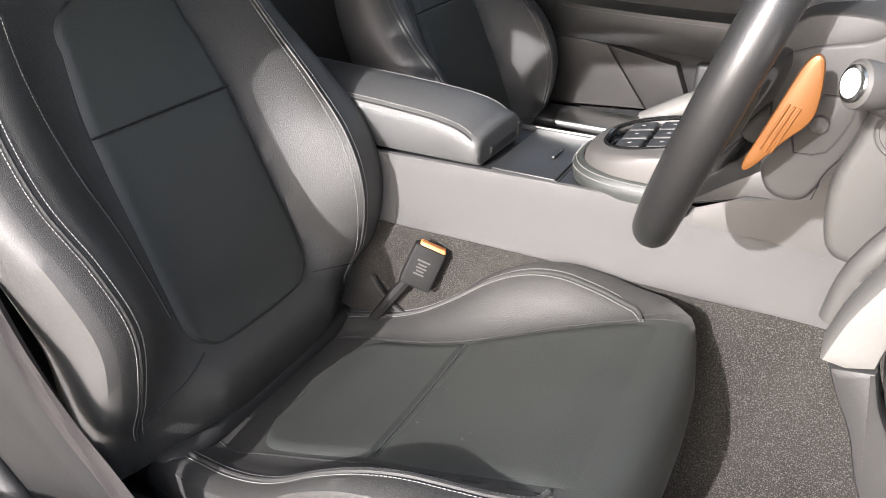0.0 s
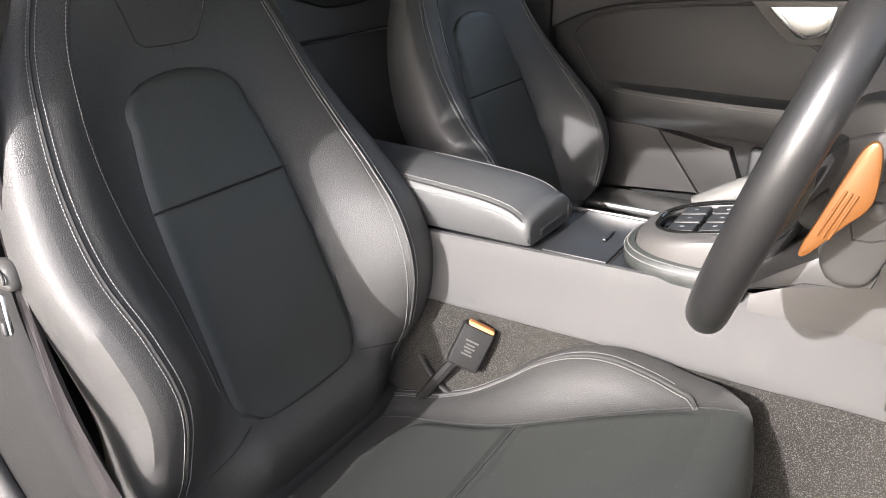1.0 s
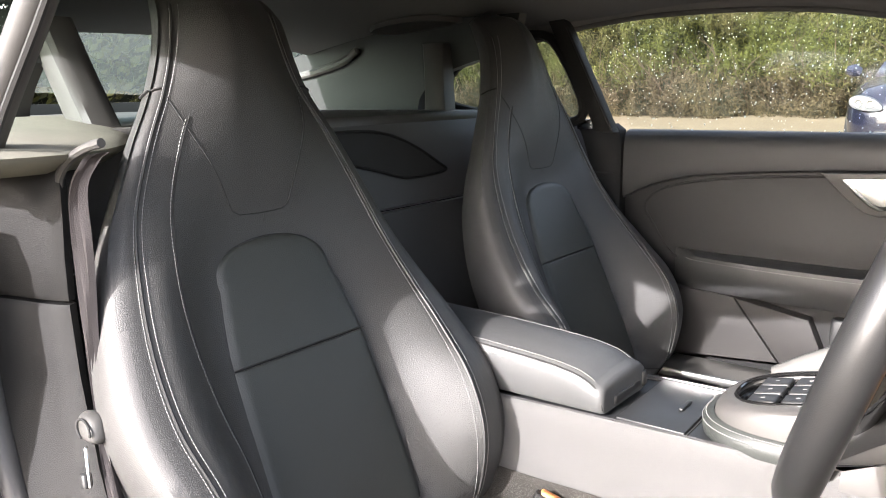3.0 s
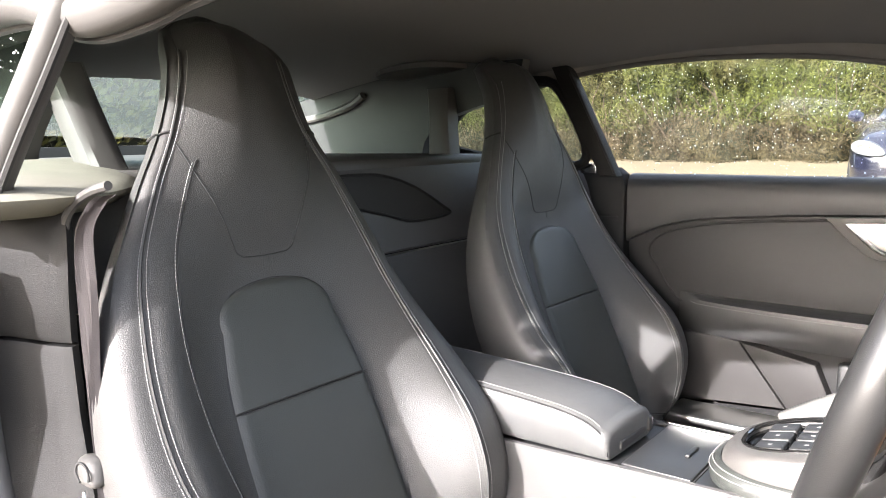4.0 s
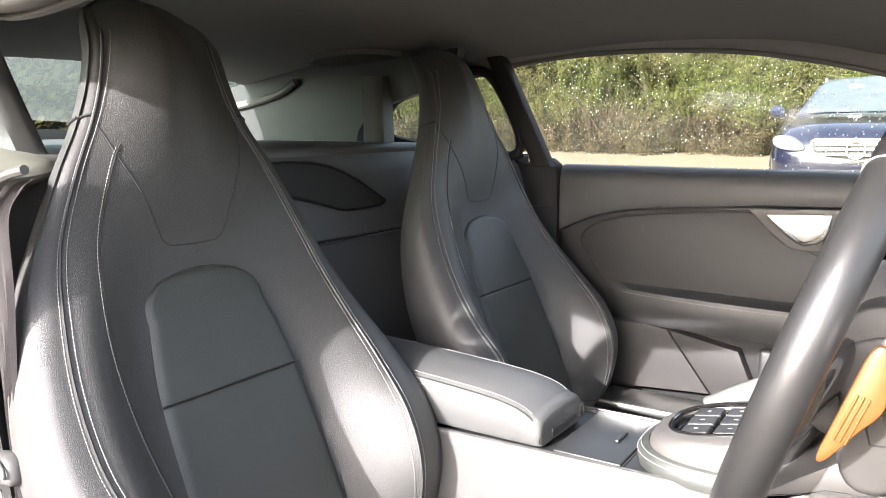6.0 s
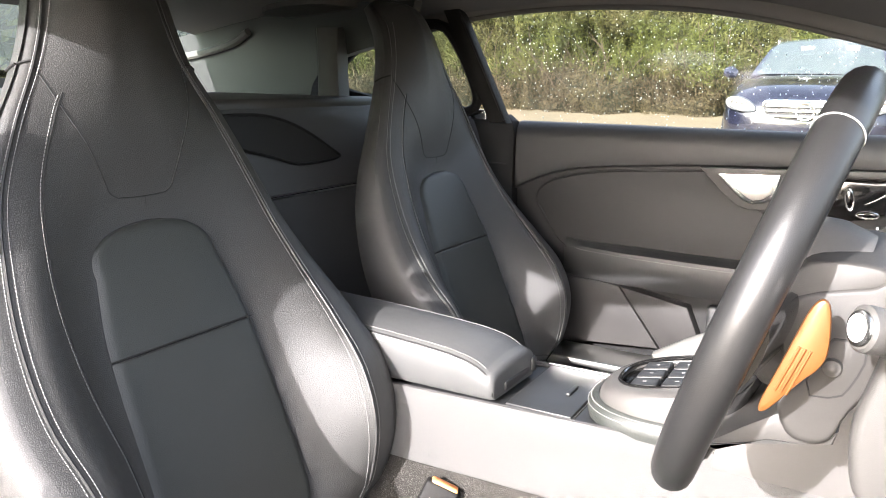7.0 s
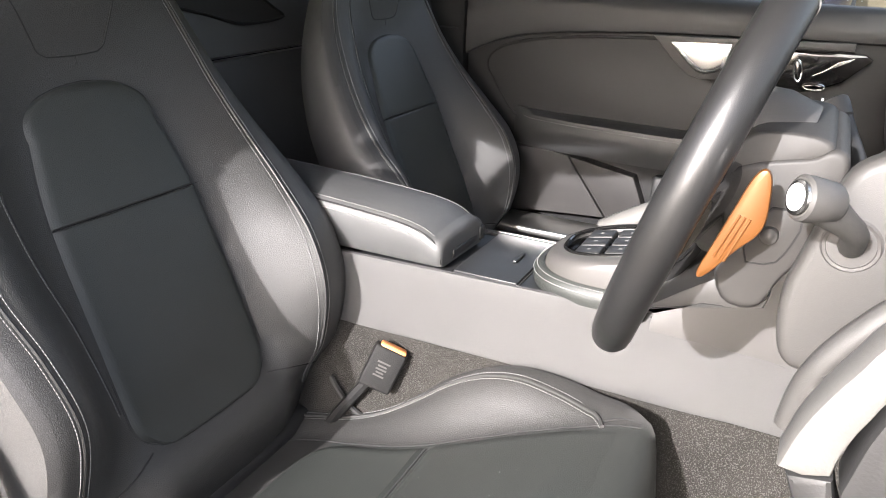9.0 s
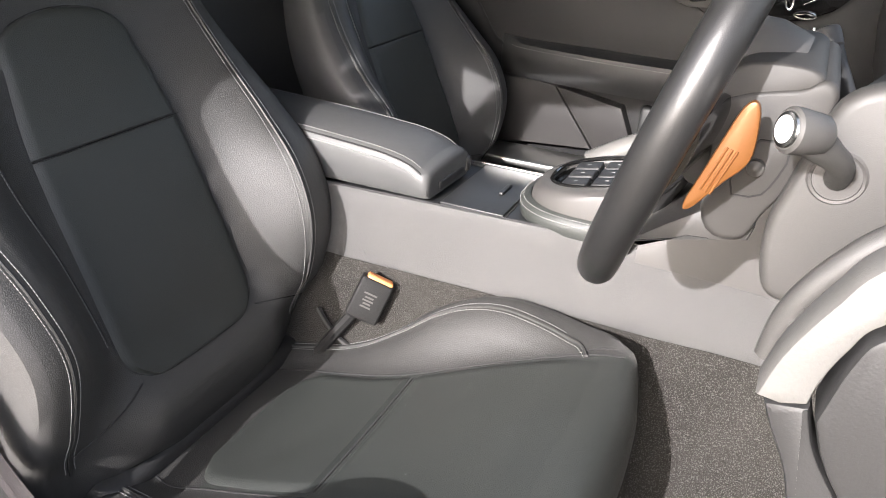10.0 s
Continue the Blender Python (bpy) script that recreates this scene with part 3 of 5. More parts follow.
    vee = arc(vee, 24) + [(0.187, -0.02), (0.1865, 0.0), (0.187, 0.02)] + [(s, -y) for s, y in arc(vee, 24)[::-1]]
    part("head_panel_seam", tube([on_back(s, y, 0.0002) for s, y in vee], 0.0009, 5), SEAM, seat)
    part("centre_seam", tube([on_back(0.187 - 0.012 * k / 4, 0.004, 0.0) for k in range(5)], 0.0006, 5), SEAM, seat)
    for side in (-1, 1):
        wrap = []
        q = back_section(0.352, side)
        for y, o in q[16:23]:
            wrap.append(SEAM_AT + UP * 0.352 + OUT * o + Vector((0, side * (y + 0.001), 0)))
        part("head_side_seam", tube(wrap, 0.0015, 5), SEAM, seat)
    # cushion
    rows = []
    xs = [0.08 + 0.54 * i / 40 for i in range(41)]

    def section(x, dx=0.0, dz=0.0, f=1.0):
        h, w, zp = table(x, C_H), min(table(x, C_W), table(x, C_H) - 0.02), table(x, C_Z)
        half = [on_cushion(x, w * k / 14) for k in range(15)]
        half += [Vector((x, w + (h - w) * 0.45, zp + 0.006)), Vector((x, w + (h - w) * 0.8, zp + 0.001)), Vector((x, h - 0.002, zp - 0.016)), Vector((x, h, zp - 0.05)), Vector((x, h, 0.30 )), Vector((x, h - 0.03, 0.27))]
        full = [Vector((p.x, -p.y, p.z)) for p in half[:0:-1]] + half
        return full
    for x in xs:
        rows.append(section(x))
    last = rows[-1]
    for dx, dz, f in ((0.016, -0.003, 0.975), (0.028, -0.012, 0.94), (0.037, -0.028, 0.90), (0.041, -0.05, 0.87), (0.040, -0.08, 0.86), (0.034, -0.12, 0.85), (0.02, -0.16, 0.84)):
        rows.append([Vector((p.x + dx * (1 - 0.55 * min(1, abs(p.y) / 0.2) ** 3), p.y * f, max(p.z + dz, 0.262) if p.z + dz > 0.27 else 0.268)) for p in last])
    cush = part("cushion", grid(rows), LEATHER, seat)
    cush.data.materials.append(LEATHER_SMOOTH)
    for f in cush.data.polygons:
        if abs(f.center.y) < table(min(f.center.x, 0.6), C_P) - 0.002 and f.center.x > 0.2 and f.center.z > 0.28:
            f.material_index = 1
    # raised seat panel, front and rear of its cross seam
    def panel(nm, x0, x1, tail):
        out = []
        for i in range(23):
            x = x0 + (x1 - x0) * i / 22
            p = table(x, C_P) - 0.004
            if tail and x < x0 + 0.06:
                p *= math.sqrt(max(0.0, 1 - ((x0 + 0.06 - x) / 0.06) ** 2.5)) * 0.9 + 0.1
            row = []
            for j in range(25):
                y = p * (2 * j / 24 - 1)
                d = min(p - abs(y), (x - x0) * (1 if tail else 2.5), (x1 - x) * 2.5 if tail else 1.0)
                e = min(1, max(0, d) / 0.014)
                row.append(on_cushion(x, y, -0.003 + (0.0075 if tail else 0.0075 * min(1, (x1 - x) / 0.07)) * math.sqrt(max(0, 1 - (1 - e) ** 2)) + 0.0012 * noise.noise((x * 14, y * 14, 1))))
            out.append(row)
        part(nm, grid(out), LEATHER_SMOOTH, seat)
    panel("rear_seat_panel", 0.168, 0.356, True)
    panel("front_seat_panel", 0.358, 0.622, False)
    part("cross_seam", tube([on_cushion(0.357, y, 0.0) for y in [0.12 * (i / 10 - 1) for i in range(21)]], 0.0012, 5), SEAM, seat)
    for side in (-1, 1):
        line = [(x, table(x, C_W)) for x in [0.09 + 0.47 * i / 60 for i in range(60)]] + arc([(0.560, 0.178), (0.568, 0.171), (0.573, 0.163), (0.576, 0.156)], 10)
        path = [on_cushion(x, side * y, 0.0016) for x, y in line]
        pipe = part("cushion_piping", tube(path, 0.0026, 6), PIPING, seat)
        bm = dashes([on_cushion(x - 0.05 * max(0, x - 0.55), side * (y - 0.0065), 0.0014) for x, y in line], r=0.0006)
        dashes([on_cushion(x, side * table(x, C_W), 0.002) + Vector((0, side * 0.0065, 0.0006)) for x in [0.09 + 0.45 * i / 60 for i in range(61)]], r=0.0006, bm=bm)
        part("stitching", bm, STITCH, pipe, "pale twin stitching")
        edge = [on_cushion(x, side * (table(x, C_P) + 0.0), 0.0) for x in [0.12 + 0.5 * i / 50 for i in range(51)]]
        part("panel_seam", tube(edge, 0.0014, 5), SEAM, seat)
        part("corner_seam", tube([Vector((x, side * y, on_cushion(min(x, 0.62), side * min(y, 0.2)).z - d)) for x, y, d in arc([(0.565, 0.165, -0.001), (0.60, 0.178, 0.0), (0.628, 0.172, 0.006), (0.645, 0.158, 0.03)], 12)], 0.0012, 5), SEAM, seat)
        # valance below the cushion
        val = arc([(-0.03, 0.30), (0.10, 0.315), (0.25, 0.325), (0.45, 0.335), (0.58, 0.33)], 16)
        poly = val + [(0.58, 0.262), (0.2, 0.252), (-0.03, 0.255)]
        part("side_valance", prism(poly, "y", side * 0.232, side * 0.262, 0.006), PLASTIC_DARK, seat, "black plastic side cover")
        part("seat_rail", box(0.02, 0.60, side * 0.19 - 0.02, side * 0.19 + 0.02, 0.222, 0.262, 0.004), PLASTIC_DARK, seat)
    part("hinge_cover", box(0.03, 0.13, -0.20, 0.20, 0.27, 0.345, 0.02), PLASTIC_DARK, seat)
    return seat


def driver_seat_and_copy():
    s = build_seat("driver_seat", "black leather sports seat with pale twin stitching, worn outer bolster")
    p = copy_thing(s, pose(0.3, 0.37, 0.234))
    p.name = "passenger_seat"
    p["label"] = "black leather sports seat with pale stitching beside the far door"
    s.location = (0.3, -0.37, 0.24)
    bpy.context.view_layer.update()
    rng = random.Random(8)
    bm = bmesh.new()
    for i in range(26):
        p = on_cushion(0.36 + 0.25 * rng.random(), 0.24 * rng.random() - 0.12, 0.0055) + Vector((0, -0.37, 0))
        tube([p, p + Vector((rng.gauss(0, 0.0006), rng.gauss(0, 0.0006), 0.0002))], 0.00017, 4, bm)
    tagged(part("lint", bm, WHITE_MARK), "white specks of lint on the seat cushion", "lint", kind="stuff")


# ---- centre console ----

def build_console():
    con = thing("centre_console", "long grey centre console with a flat side panel", "console", (0.4, 0, 0.4))
    top = arc([(-0.18, 0.578), (0.16, 0.582), (0.42, 0.587), (0.6, 0.587), (0.8, 0.582), (1.1, 0.57)], 30)
    low = arc([(-0.18, 0.455), (0.16, 0.458), (0.45, 0.466), (0.8, 0.467), (1.1, 0.46)], 30)
    for side in (-1, 1):
        rows = []
        for (x, zt), (_, zb) in zip(top, low):
            y = 0.118 if side < 0 else 0.090
            sec = [(y + 0.006, zb - 0.004), (y + 0.008, zb + 0.002), (y + 0.006, zb + 0.03), (y + 0.001, zt - 0.03), (y - 0.001, zt - 0.008), (y - 0.004, zt - 0.001), (y - 0.010, zt), (y - 0.014, zt - 0.003), (y - 0.014, zb)]
            rows.append([(x, side * a, z) for a, z in sec])
        part("side_panel", grid(rows, ring=True, caps=True), CONSOLE_SKIN, con, "grained grey side panel, scuffed at its rear end")
    rows = [[(x, y, z - 0.006) for y in (-0.106, -0.05, 0, 0.05, 0.078)] for x, z in top]
    part("top_deck", grid(rows), LID, con, "black top deck")
    part("lid", box(0.317, 0.413, -0.100, 0.072, 0.574, 0.5855, 0.002), LID, con, "black sliding stowage lid")
    part("lid_pull", box(0.380, 0.387, -0.034, 0.004, 0.585, 0.590, 0.002), LID, con)
    for x in (0.3155, 0.4145):
        part("lid_gap", box(x - 0.0014, x + 0.0014, -0.103, 0.075, 0.580, 0.5822), SEAM, con)
    part("bright_edge", tube([(x, 0.0755, 0.5868) for x in (0.31, 0.36, 0.42)], 0.0015, 6), CHROME, con)
    # scuff marks on the side panel
    rng = random.Random(4)
    bm = bmesh.new()
    for i in range(9):
        x, z = 0.205 + 0.02 * rng.random(), 0.484 + 0.012 * rng.random()
        box(x, x + 0.001 + 0.0025 * rng.random(), -0.1262, -0.1252, z, z + 0.001 + 0.002 * rng.random(), bm=bm)
    part("scuff", bm, MARK, con, "small dark scuffs", smooth=False)
    # armrest
    arm = thing("armrest", "black leather armrest with pale twin stitching, on the console", "armrest", (0.2, 0, 0.58))
    path = arc([(-0.08, 0.662), (0.08, 0.655), (0.2, 0.647), (0.245, 0.641), (0.270, 0.634), (0.286, 0.625)], 30)
    rows = []
    for x, z in path:
        sec = [(-0.102, 0.584), (-0.107, 0.590), (-0.1085, z - 0.016), (-0.1065, z - 0.006), (-0.101, z - 0.0005), (-0.094, z + 0.002), (-0.06, z + 0.006), (-0.02, z + 0.007), (0.015, z + 0.004), (0.026, z), (0.033, z - 0.007), (0.036, z - 0.018), (0.035, 0.596), (0.031, 0.584)]
        rows.append([(x, a, c) for a, c in sec])
    nose = rows[-1]
    for dx, f, dz in ((0.006, 0.992, 0.0015), (0.011, 0.965, 0.005), (0.0135, 0.92, 0.011), (0.014, 0.86, 0.018)):
        rows.append([(x + dx + 0.14 * (y + 0.108) * 0.25, -0.036 + (y + 0.036) * f, min(z, max(0.586, z - dz * (z - 0.584) / 0.05))) for x, y, z in nose])
    part("cushion", grid(rows, ring=True, caps=True), ARM_LEATHER, arm)
    for near, y0, dz, in ((True, -0.1045, -0.003), (False, 0.0285, -0.002)):
        seam = [(x, y0, z + dz + 0.0006) for x, z in path] + ([(0.292, y0 + 0.001, 0.614), (0.2965, y0 + 0.001, 0.603), (0.298, y0 + 0.001, 0.590)] if near else [])
        pipe = part("top_seam", tube(seam, 0.0013, 5), SEAM, arm)
        inn, out = (0.007, -0.0045) if near else (-0.007, 0.005)
        bm = dashes([(x, y0 + inn, z + 0.0022) for x, z in path], r=0.0007)
        dashes([(x, y0 + out, z - 0.0105) for x, z in path], r=0.0007, bm=bm)
        part("stitching", bm, STITCH, pipe, "pale twin stitching")
    part("front_gap", box(0.286, 0.3045, -0.070, 0.018, 0.588, 0.602, 0.003), PLASTIC_DARK, arm, "black finger recess")
    part("latch", box(0.290, 0.3085, 0.018, 0.034, 0.587, 0.612, 0.005), PLASTIC_DARK, arm)
    # selector plinth
    sel = thing("gear_selector_plinth", "raised stitched leather plinth with window and mode switches", "switch plinth", (0.5, 0, 0.586))

    def oval(cx, rx, ry, z, n=40, back=1.0):
        return [(cx + rx * math.copysign(abs(math.cos(a)) ** 0.8, math.cos(a)), -0.016 + ry * 0.9 * math.copysign(abs(math.sin(a)) ** 0.8, math.sin(a)), z) for a in [2 * math.pi * i / n for i in range(n)]]
    rows = [oval(0.53, 0.112, 0.112, 0.582), oval(0.53, 0.114, 0.114, 0.590), oval(0.53, 0.113, 0.113, 0.600), oval(0.532, 0.108, 0.107, 0.6075), oval(0.535, 0.105, 0.104, 0.609)]
    part("stitched_skirt", grid(rows, ring=True), LEATHER_SMOOTH, sel)
    bm = dashes([oval(0.53, 0.1138, 0.1138, 0.600, 80)[i % 80] for i in range(81)])
    dashes([oval(0.531, 0.1105, 0.1095, 0.6065, 80)[i % 80] for i in range(81)], bm=bm)
    part("stitching", bm, STITCH, sel, "pale twin stitching")

    def tilt(row, dz=0.0):
        return [(x, y, z + dz + 0.20 * max(0.0, x - 0.43)) for x, y, z in row]
    rows = [oval(0.535, 0.104, 0.103, 0.606)] + [tilt(oval(*r)) for r in ((0.535, 0.103, 0.102, 0.612), (0.537, 0.100, 0.099, 0.620), (0.540, 0.094, 0.093, 0.6235), (0.528, 0.072, 0.074, 0.6245), (0.527, 0.070, 0.072, 0.620), (0.527, 0.068, 0.070, 0.612))]
    part("bezel", grid(rows, ring=True), PLASTIC_GREY, sel, "satin grey bezel")
    part("trim_ring", tube(tilt(oval(0.527, 0.0705, 0.0725, 0.6245)), 0.0028, 8, closed=True), GLOSS, sel, "gloss black ring")
    rows = [tilt(oval(0.527, 0.070, 0.072, 0.6175)), tilt(oval(0.527, 0.01, 0.01, 0.6175))]
    part("switch_panel", grid(rows, ring=True, caps=True), GLOSS, sel, "gloss black switch panel")
    for i in range(2):
        for j in range(3):
            x, y = 0.478 + 0.042 * i, -0.066 + 0.036 * j
            m = Matrix.Translation((x, y, 0.6175 + 0.20 * (x - 0.43))) @ Euler((0, radians(-11.3), 0)).to_matrix().to_4x4()
            k = part("switch", box(0, 0.036, 0, 0.031, -0.004, 0.0065, 0.003, m=m), PLASTIC_DARK, sel)
            part("switch_mark", box(0.016, 0.021, 0.013, 0.017, 0.0063, 0.0069, m=m), STITCH, k, smooth=False)
    # the rising centre stack ahead of it
    st = thing("centre_stack", "grey curved centre stack rising to the dashboard", "centre stack", (0.75, 0, 0.58))
    rows = []
    for x, z, w in arc([(0.60, 0.600, 0.118), (0.66, 0.640, 0.12), (0.74, 0.700, 0.125), (0.82, 0.78, 0.14), (0.90, 0.86, 0.16)], 14):
        rows.append([(x, -w, 0.57), (x, -w, z - 0.02), (x, -w + 0.006, z - 0.006), (x, -w + 0.02, z), (x, 0, z + 0.006), (x, w - 0.02, z), (x, w - 0.006, z - 0.006), (x, w, z - 0.02), (x, w, 0.57)])
    part("body", grid(rows, caps=True), PLASTIC_GREY, st)
    wing = arc([(0.47, 0.128, 0.600), (0.53, 0.135, 0.635), (0.60, 0.14, 0.668), (0.68, 0.145, 0.71), (0.76, 0.15, 0.76)], 16)
    part("grab_rail", tube(wing, 0.020, 10), PANEL_PALE, st, "pale satin grab rail")


# ---- steering ----
HUB = Vector((0.6655, -0.37, 0.8624))
W_UP = Vector((0.315, 0, 0.949))
W_AX = Vector((0.949, 0, -0.315))    # away from the driver


def on_wheel(a, r, d=0.0):
    """Angle from the top, radius, and distance ahead of the rim."""
    return HUB + W_UP * (r * math.cos(a)) + Vector((0, r * math.sin(a), 0)) + W_AX * d


def build_steering():
    wheel = thing("steering_wheel", "black leather steering wheel with worn, shiny rim", "steering wheel", HUB)
    n = 96
    part("rim", tube([on_wheel(2 * math.pi * i / n, 0.167) for i in range(n)], 0.0165, 16, closed=True), RIM, wheel)
    for a in (-0.62, 0.62):
        ring = [on_wheel(a, 0.167) + (on_wheel(a, 1, 0) - HUB) * (0.0168 * math.cos(k)) + W_AX * (0.0168 * math.sin(k)) for k in [2 * math.pi * i / 24 for i in range(24)]]
        part("rim_joint", tube(ring, 0.0008, 5, closed=True), STITCH, wheel, "fine pale joint")
    rows = [[on_wheel(2 * math.pi * i / 32, r, d) for i in range(32)] for r, d in ((0.02, 0.002), (0.055, 0.004), (0.068, 0.012), (0.072, 0.03), (0.07, 0.055))]
    part("airbag_cover", grid(rows, ring=True, caps=True), PLASTIC, wheel)
    for a in (-1.62, 1.62, math.pi):
        rows = []
        for r in (0.06, 0.10, 0.135, 0.155):
            wd = 0.030 - 0.06 * (r - 0.06)
            dpt = 0.022 - 0.12 * (r - 0.06)
            c = on_wheel(a, r, dpt)
            t = (on_wheel(a + 0.01, 1) - on_wheel(a, 1)).normalized()
            sec = smooth_loop([(-wd, -0.008), (wd, -0.008), (wd, 0.010), (-wd, 0.010)], 2)
            rows.append([c + t * u + W_AX * v for u, v in sec])
        part("spoke", grid(rows, ring=True, caps=True), GLOSS, wheel, "gloss black spoke")
    col = thing("steering_column", "grey two-part steering column cowl", "column cowl", (0.76, -0.37, 0.80))
    lower = [(0.679, 0.869), (0.701, 0.882), (0.726, 0.888), (0.742, 0.891), (0.752, 0.899), (0.762, 0.895), (0.764, 0.884), (0.761, 0.862), (0.752, 0.831), (0.744, 0.812), (0.733, 0.795), (0.727, 0.776), (0.716, 0.769), (0.699, 0.771), (0.690, 0.786), (0.688, 0.81), (0.689, 0.836), (0.682, 0.856)]
    part("lower_cowl", loft(smooth_loop(lower, 1), -0.455, -0.290, 0.006), COWL, col)
    upper = [(0.680, 0.866), (0.701, 0.878), (0.726, 0.884), (0.741, 0.887), (0.7485, 0.890), (0.7535, 0.895), (0.7515, 0.9005), (0.744, 0.9045), (0.722, 0.9055), (0.702, 0.904), (0.691, 0.896), (0.681, 0.881)]
    part("upper_cowl", loft(smooth_loop(upper, 1), -0.4525, -0.293, 0.006), COWL, col)
    fin = [(0.668, 0.862), (0.684, 0.889), (0.694, 0.899), (0.702, 0.896), (0.694, 0.872), (0.680, 0.860)]
    part("cowl_lip", prism(smooth_loop(fin, 1), "y", -0.36, -0.30, 0.003), PLASTIC_DARK, col, "dark lip at the front of the upper cowl")
    inset = smooth_loop([(0.716, 0.851), (0.737, 0.852), (0.743, 0.843), (0.736, 0.822), (0.728, 0.809), (0.704, 0.808)], 1)
    part("cowl_inset", prism(inset, "y", -0.4565, -0.45, 0.001), COWL, col, "flush darker cover")
    part("inset_gap", tube([(x, -0.4555, z) for x, z in inset], 0.0011, 5, closed=True), SEAM, col)
    part("latch_stud", tube([(0.722, -0.452, 0.832), (0.722, -0.462, 0.832), (0.722, -0.465, 0.832)], [0.007, 0.006, 0.002], 14), PLASTIC_GREY, col, "small domed stud behind the paddle")
    tail = [(0.634, 0.747), (0.650, 0.757), (0.667, 0.770), (0.690, 0.786), (0.715, 0.783), (0.731, 0.780), (0.728, 0.769), (0.706, 0.764), (0.684, 0.762), (0.650, 0.7455), (0.636, 0.742)]
    part("lower_tail", prism(tail, "y", -0.445, -0.30, 0.003), PLASTIC, col, "grey lower shroud")
    part("tail_step", prism([(0.640, 0.7485), (0.667, 0.757), (0.700, 0.765), (0.684, 0.7635), (0.650, 0.747)], "y", -0.4465, -0.44, 0.0005), PLASTIC_DARK, col)
    pod = [(0.640, 0.868), (0.672, 0.858), (0.684, 0.846), (0.683, 0.823), (0.672, 0.797), (0.655, 0.773), (0.642, 0.770), (0.640, 0.80)]
    part("switch_pod", prism(smooth_loop(pod, 1), "y", -0.405, -0.335, 0.006), GLOSS, col, "gloss black hub shroud")
    # paddles
    for side in (-1, 1):
        pd = thing("shift_paddle", "orange anodised shift paddle behind the wheel", "paddle", on_wheel(side * 1.5, 0.12, 0.045), group="shift paddles")
        out = smooth_loop([(0.7085, 0.889), (0.718, 0.891), (0.7205, 0.868), (0.7195, 0.848), (0.704, 0.832), (0.687, 0.808), (0.680, 0.809), (0.690, 0.836), (0.699, 0.862)], 2)
        y0 = -0.37 + side * 0.130
        part("blade", prism(out, "y", min(y0, y0 + side * 0.007), max(y0, y0 + side * 0.007), 0.002), ORANGE, pd)
        for k in range(3):
            u = 0.0034 * k
            part("rib", tube([(0.6915 + u, y0 + side * 0.0072, 0.826 - 0.3 * u), (0.6975 + u, y0 + side * 0.0076, 0.842 - 0.3 * u), (0.7035 + u, y0 + side * 0.0072, 0.858 - 0.3 * u)], 0.0010, 6), ORANGE, pd)
    # stalks
    for side in (-1, 1):
        st = thing("column_stalk", "grey column stalk with a bright round end" if side < 0 else "black column stalk with white marks", "stalk", (0.77, -0.37 + side * 0.12, 0.86), group="column stalks")
        a, mid, b = (Vector((0.773, -0.484, 0.843)), Vector((0.769, -0.520, 0.864)), Vector((0.744, -0.548, 0.887))) if side < 0 else (Vector((0.80, -0.26, 0.80)), Vector((0.775, -0.175, 0.845)), Vector((0.754, -0.155, 0.876)))
        part("arm", tube(arc([a, mid, b], 8), [0.0085] * 6 + [0.010, 0.011, 0.0115], 12), PLASTIC if side < 0 else PLASTIC_DARK, st)
        d = Vector((-0.80, -0.55, 0.15)).normalized() if side < 0 else (b - mid).normalized()
        e = part("end_knob", tube([b - d * (0.016 if side < 0 else 0.012), b - d * (0.013 if side < 0 else 0.010), b + d * 0.004, b + d * 0.0085, b + d * 0.010], [0.0095, 0.0120, 0.0140, 0.0138, 0.012], 24), PLASTIC if side < 0 else PLASTIC_DARK, st)
        if side < 0:
            part("end_cap", tube([b + d * 0.0095, b + d * 0.0115, b + d * 0.0122, b + d * 0.0118], [0.0112, 0.0105, 0.0080, 0.0060], 24), CHROME, e, "bright round end cap")
            # white disc paints the sun's glint on the chrome cap
            part("cap_glint", tube([b + d * 0.0115, b + d * 0.0126, b + d * 0.0130], [0.0086, 0.0080, 0.0040], 24), WHITE_MARK, e)
        else:
            for k in range(4):
                q = b + d * (-0.012 + 0.006 * k) + Vector((-0.012, -0.004, 0.004))
                part("stalk_mark", box(q.x - 0.001, q.x + 0.001, q.y - 0.003, q.y + 0.003, q.z - 0.001, q.z + 0.001), WHITE_MARK, e, smooth=False)
        ring = [a + Vector((0.017 * math.cos(t), 0.0005, 0.017 * math.sin(t))) for t in [2 * math.pi * i / 24 for i in range(24)]]
        part("base_ring", tube(ring, 0.002, 6, closed=True), PLASTIC_GREY, st)


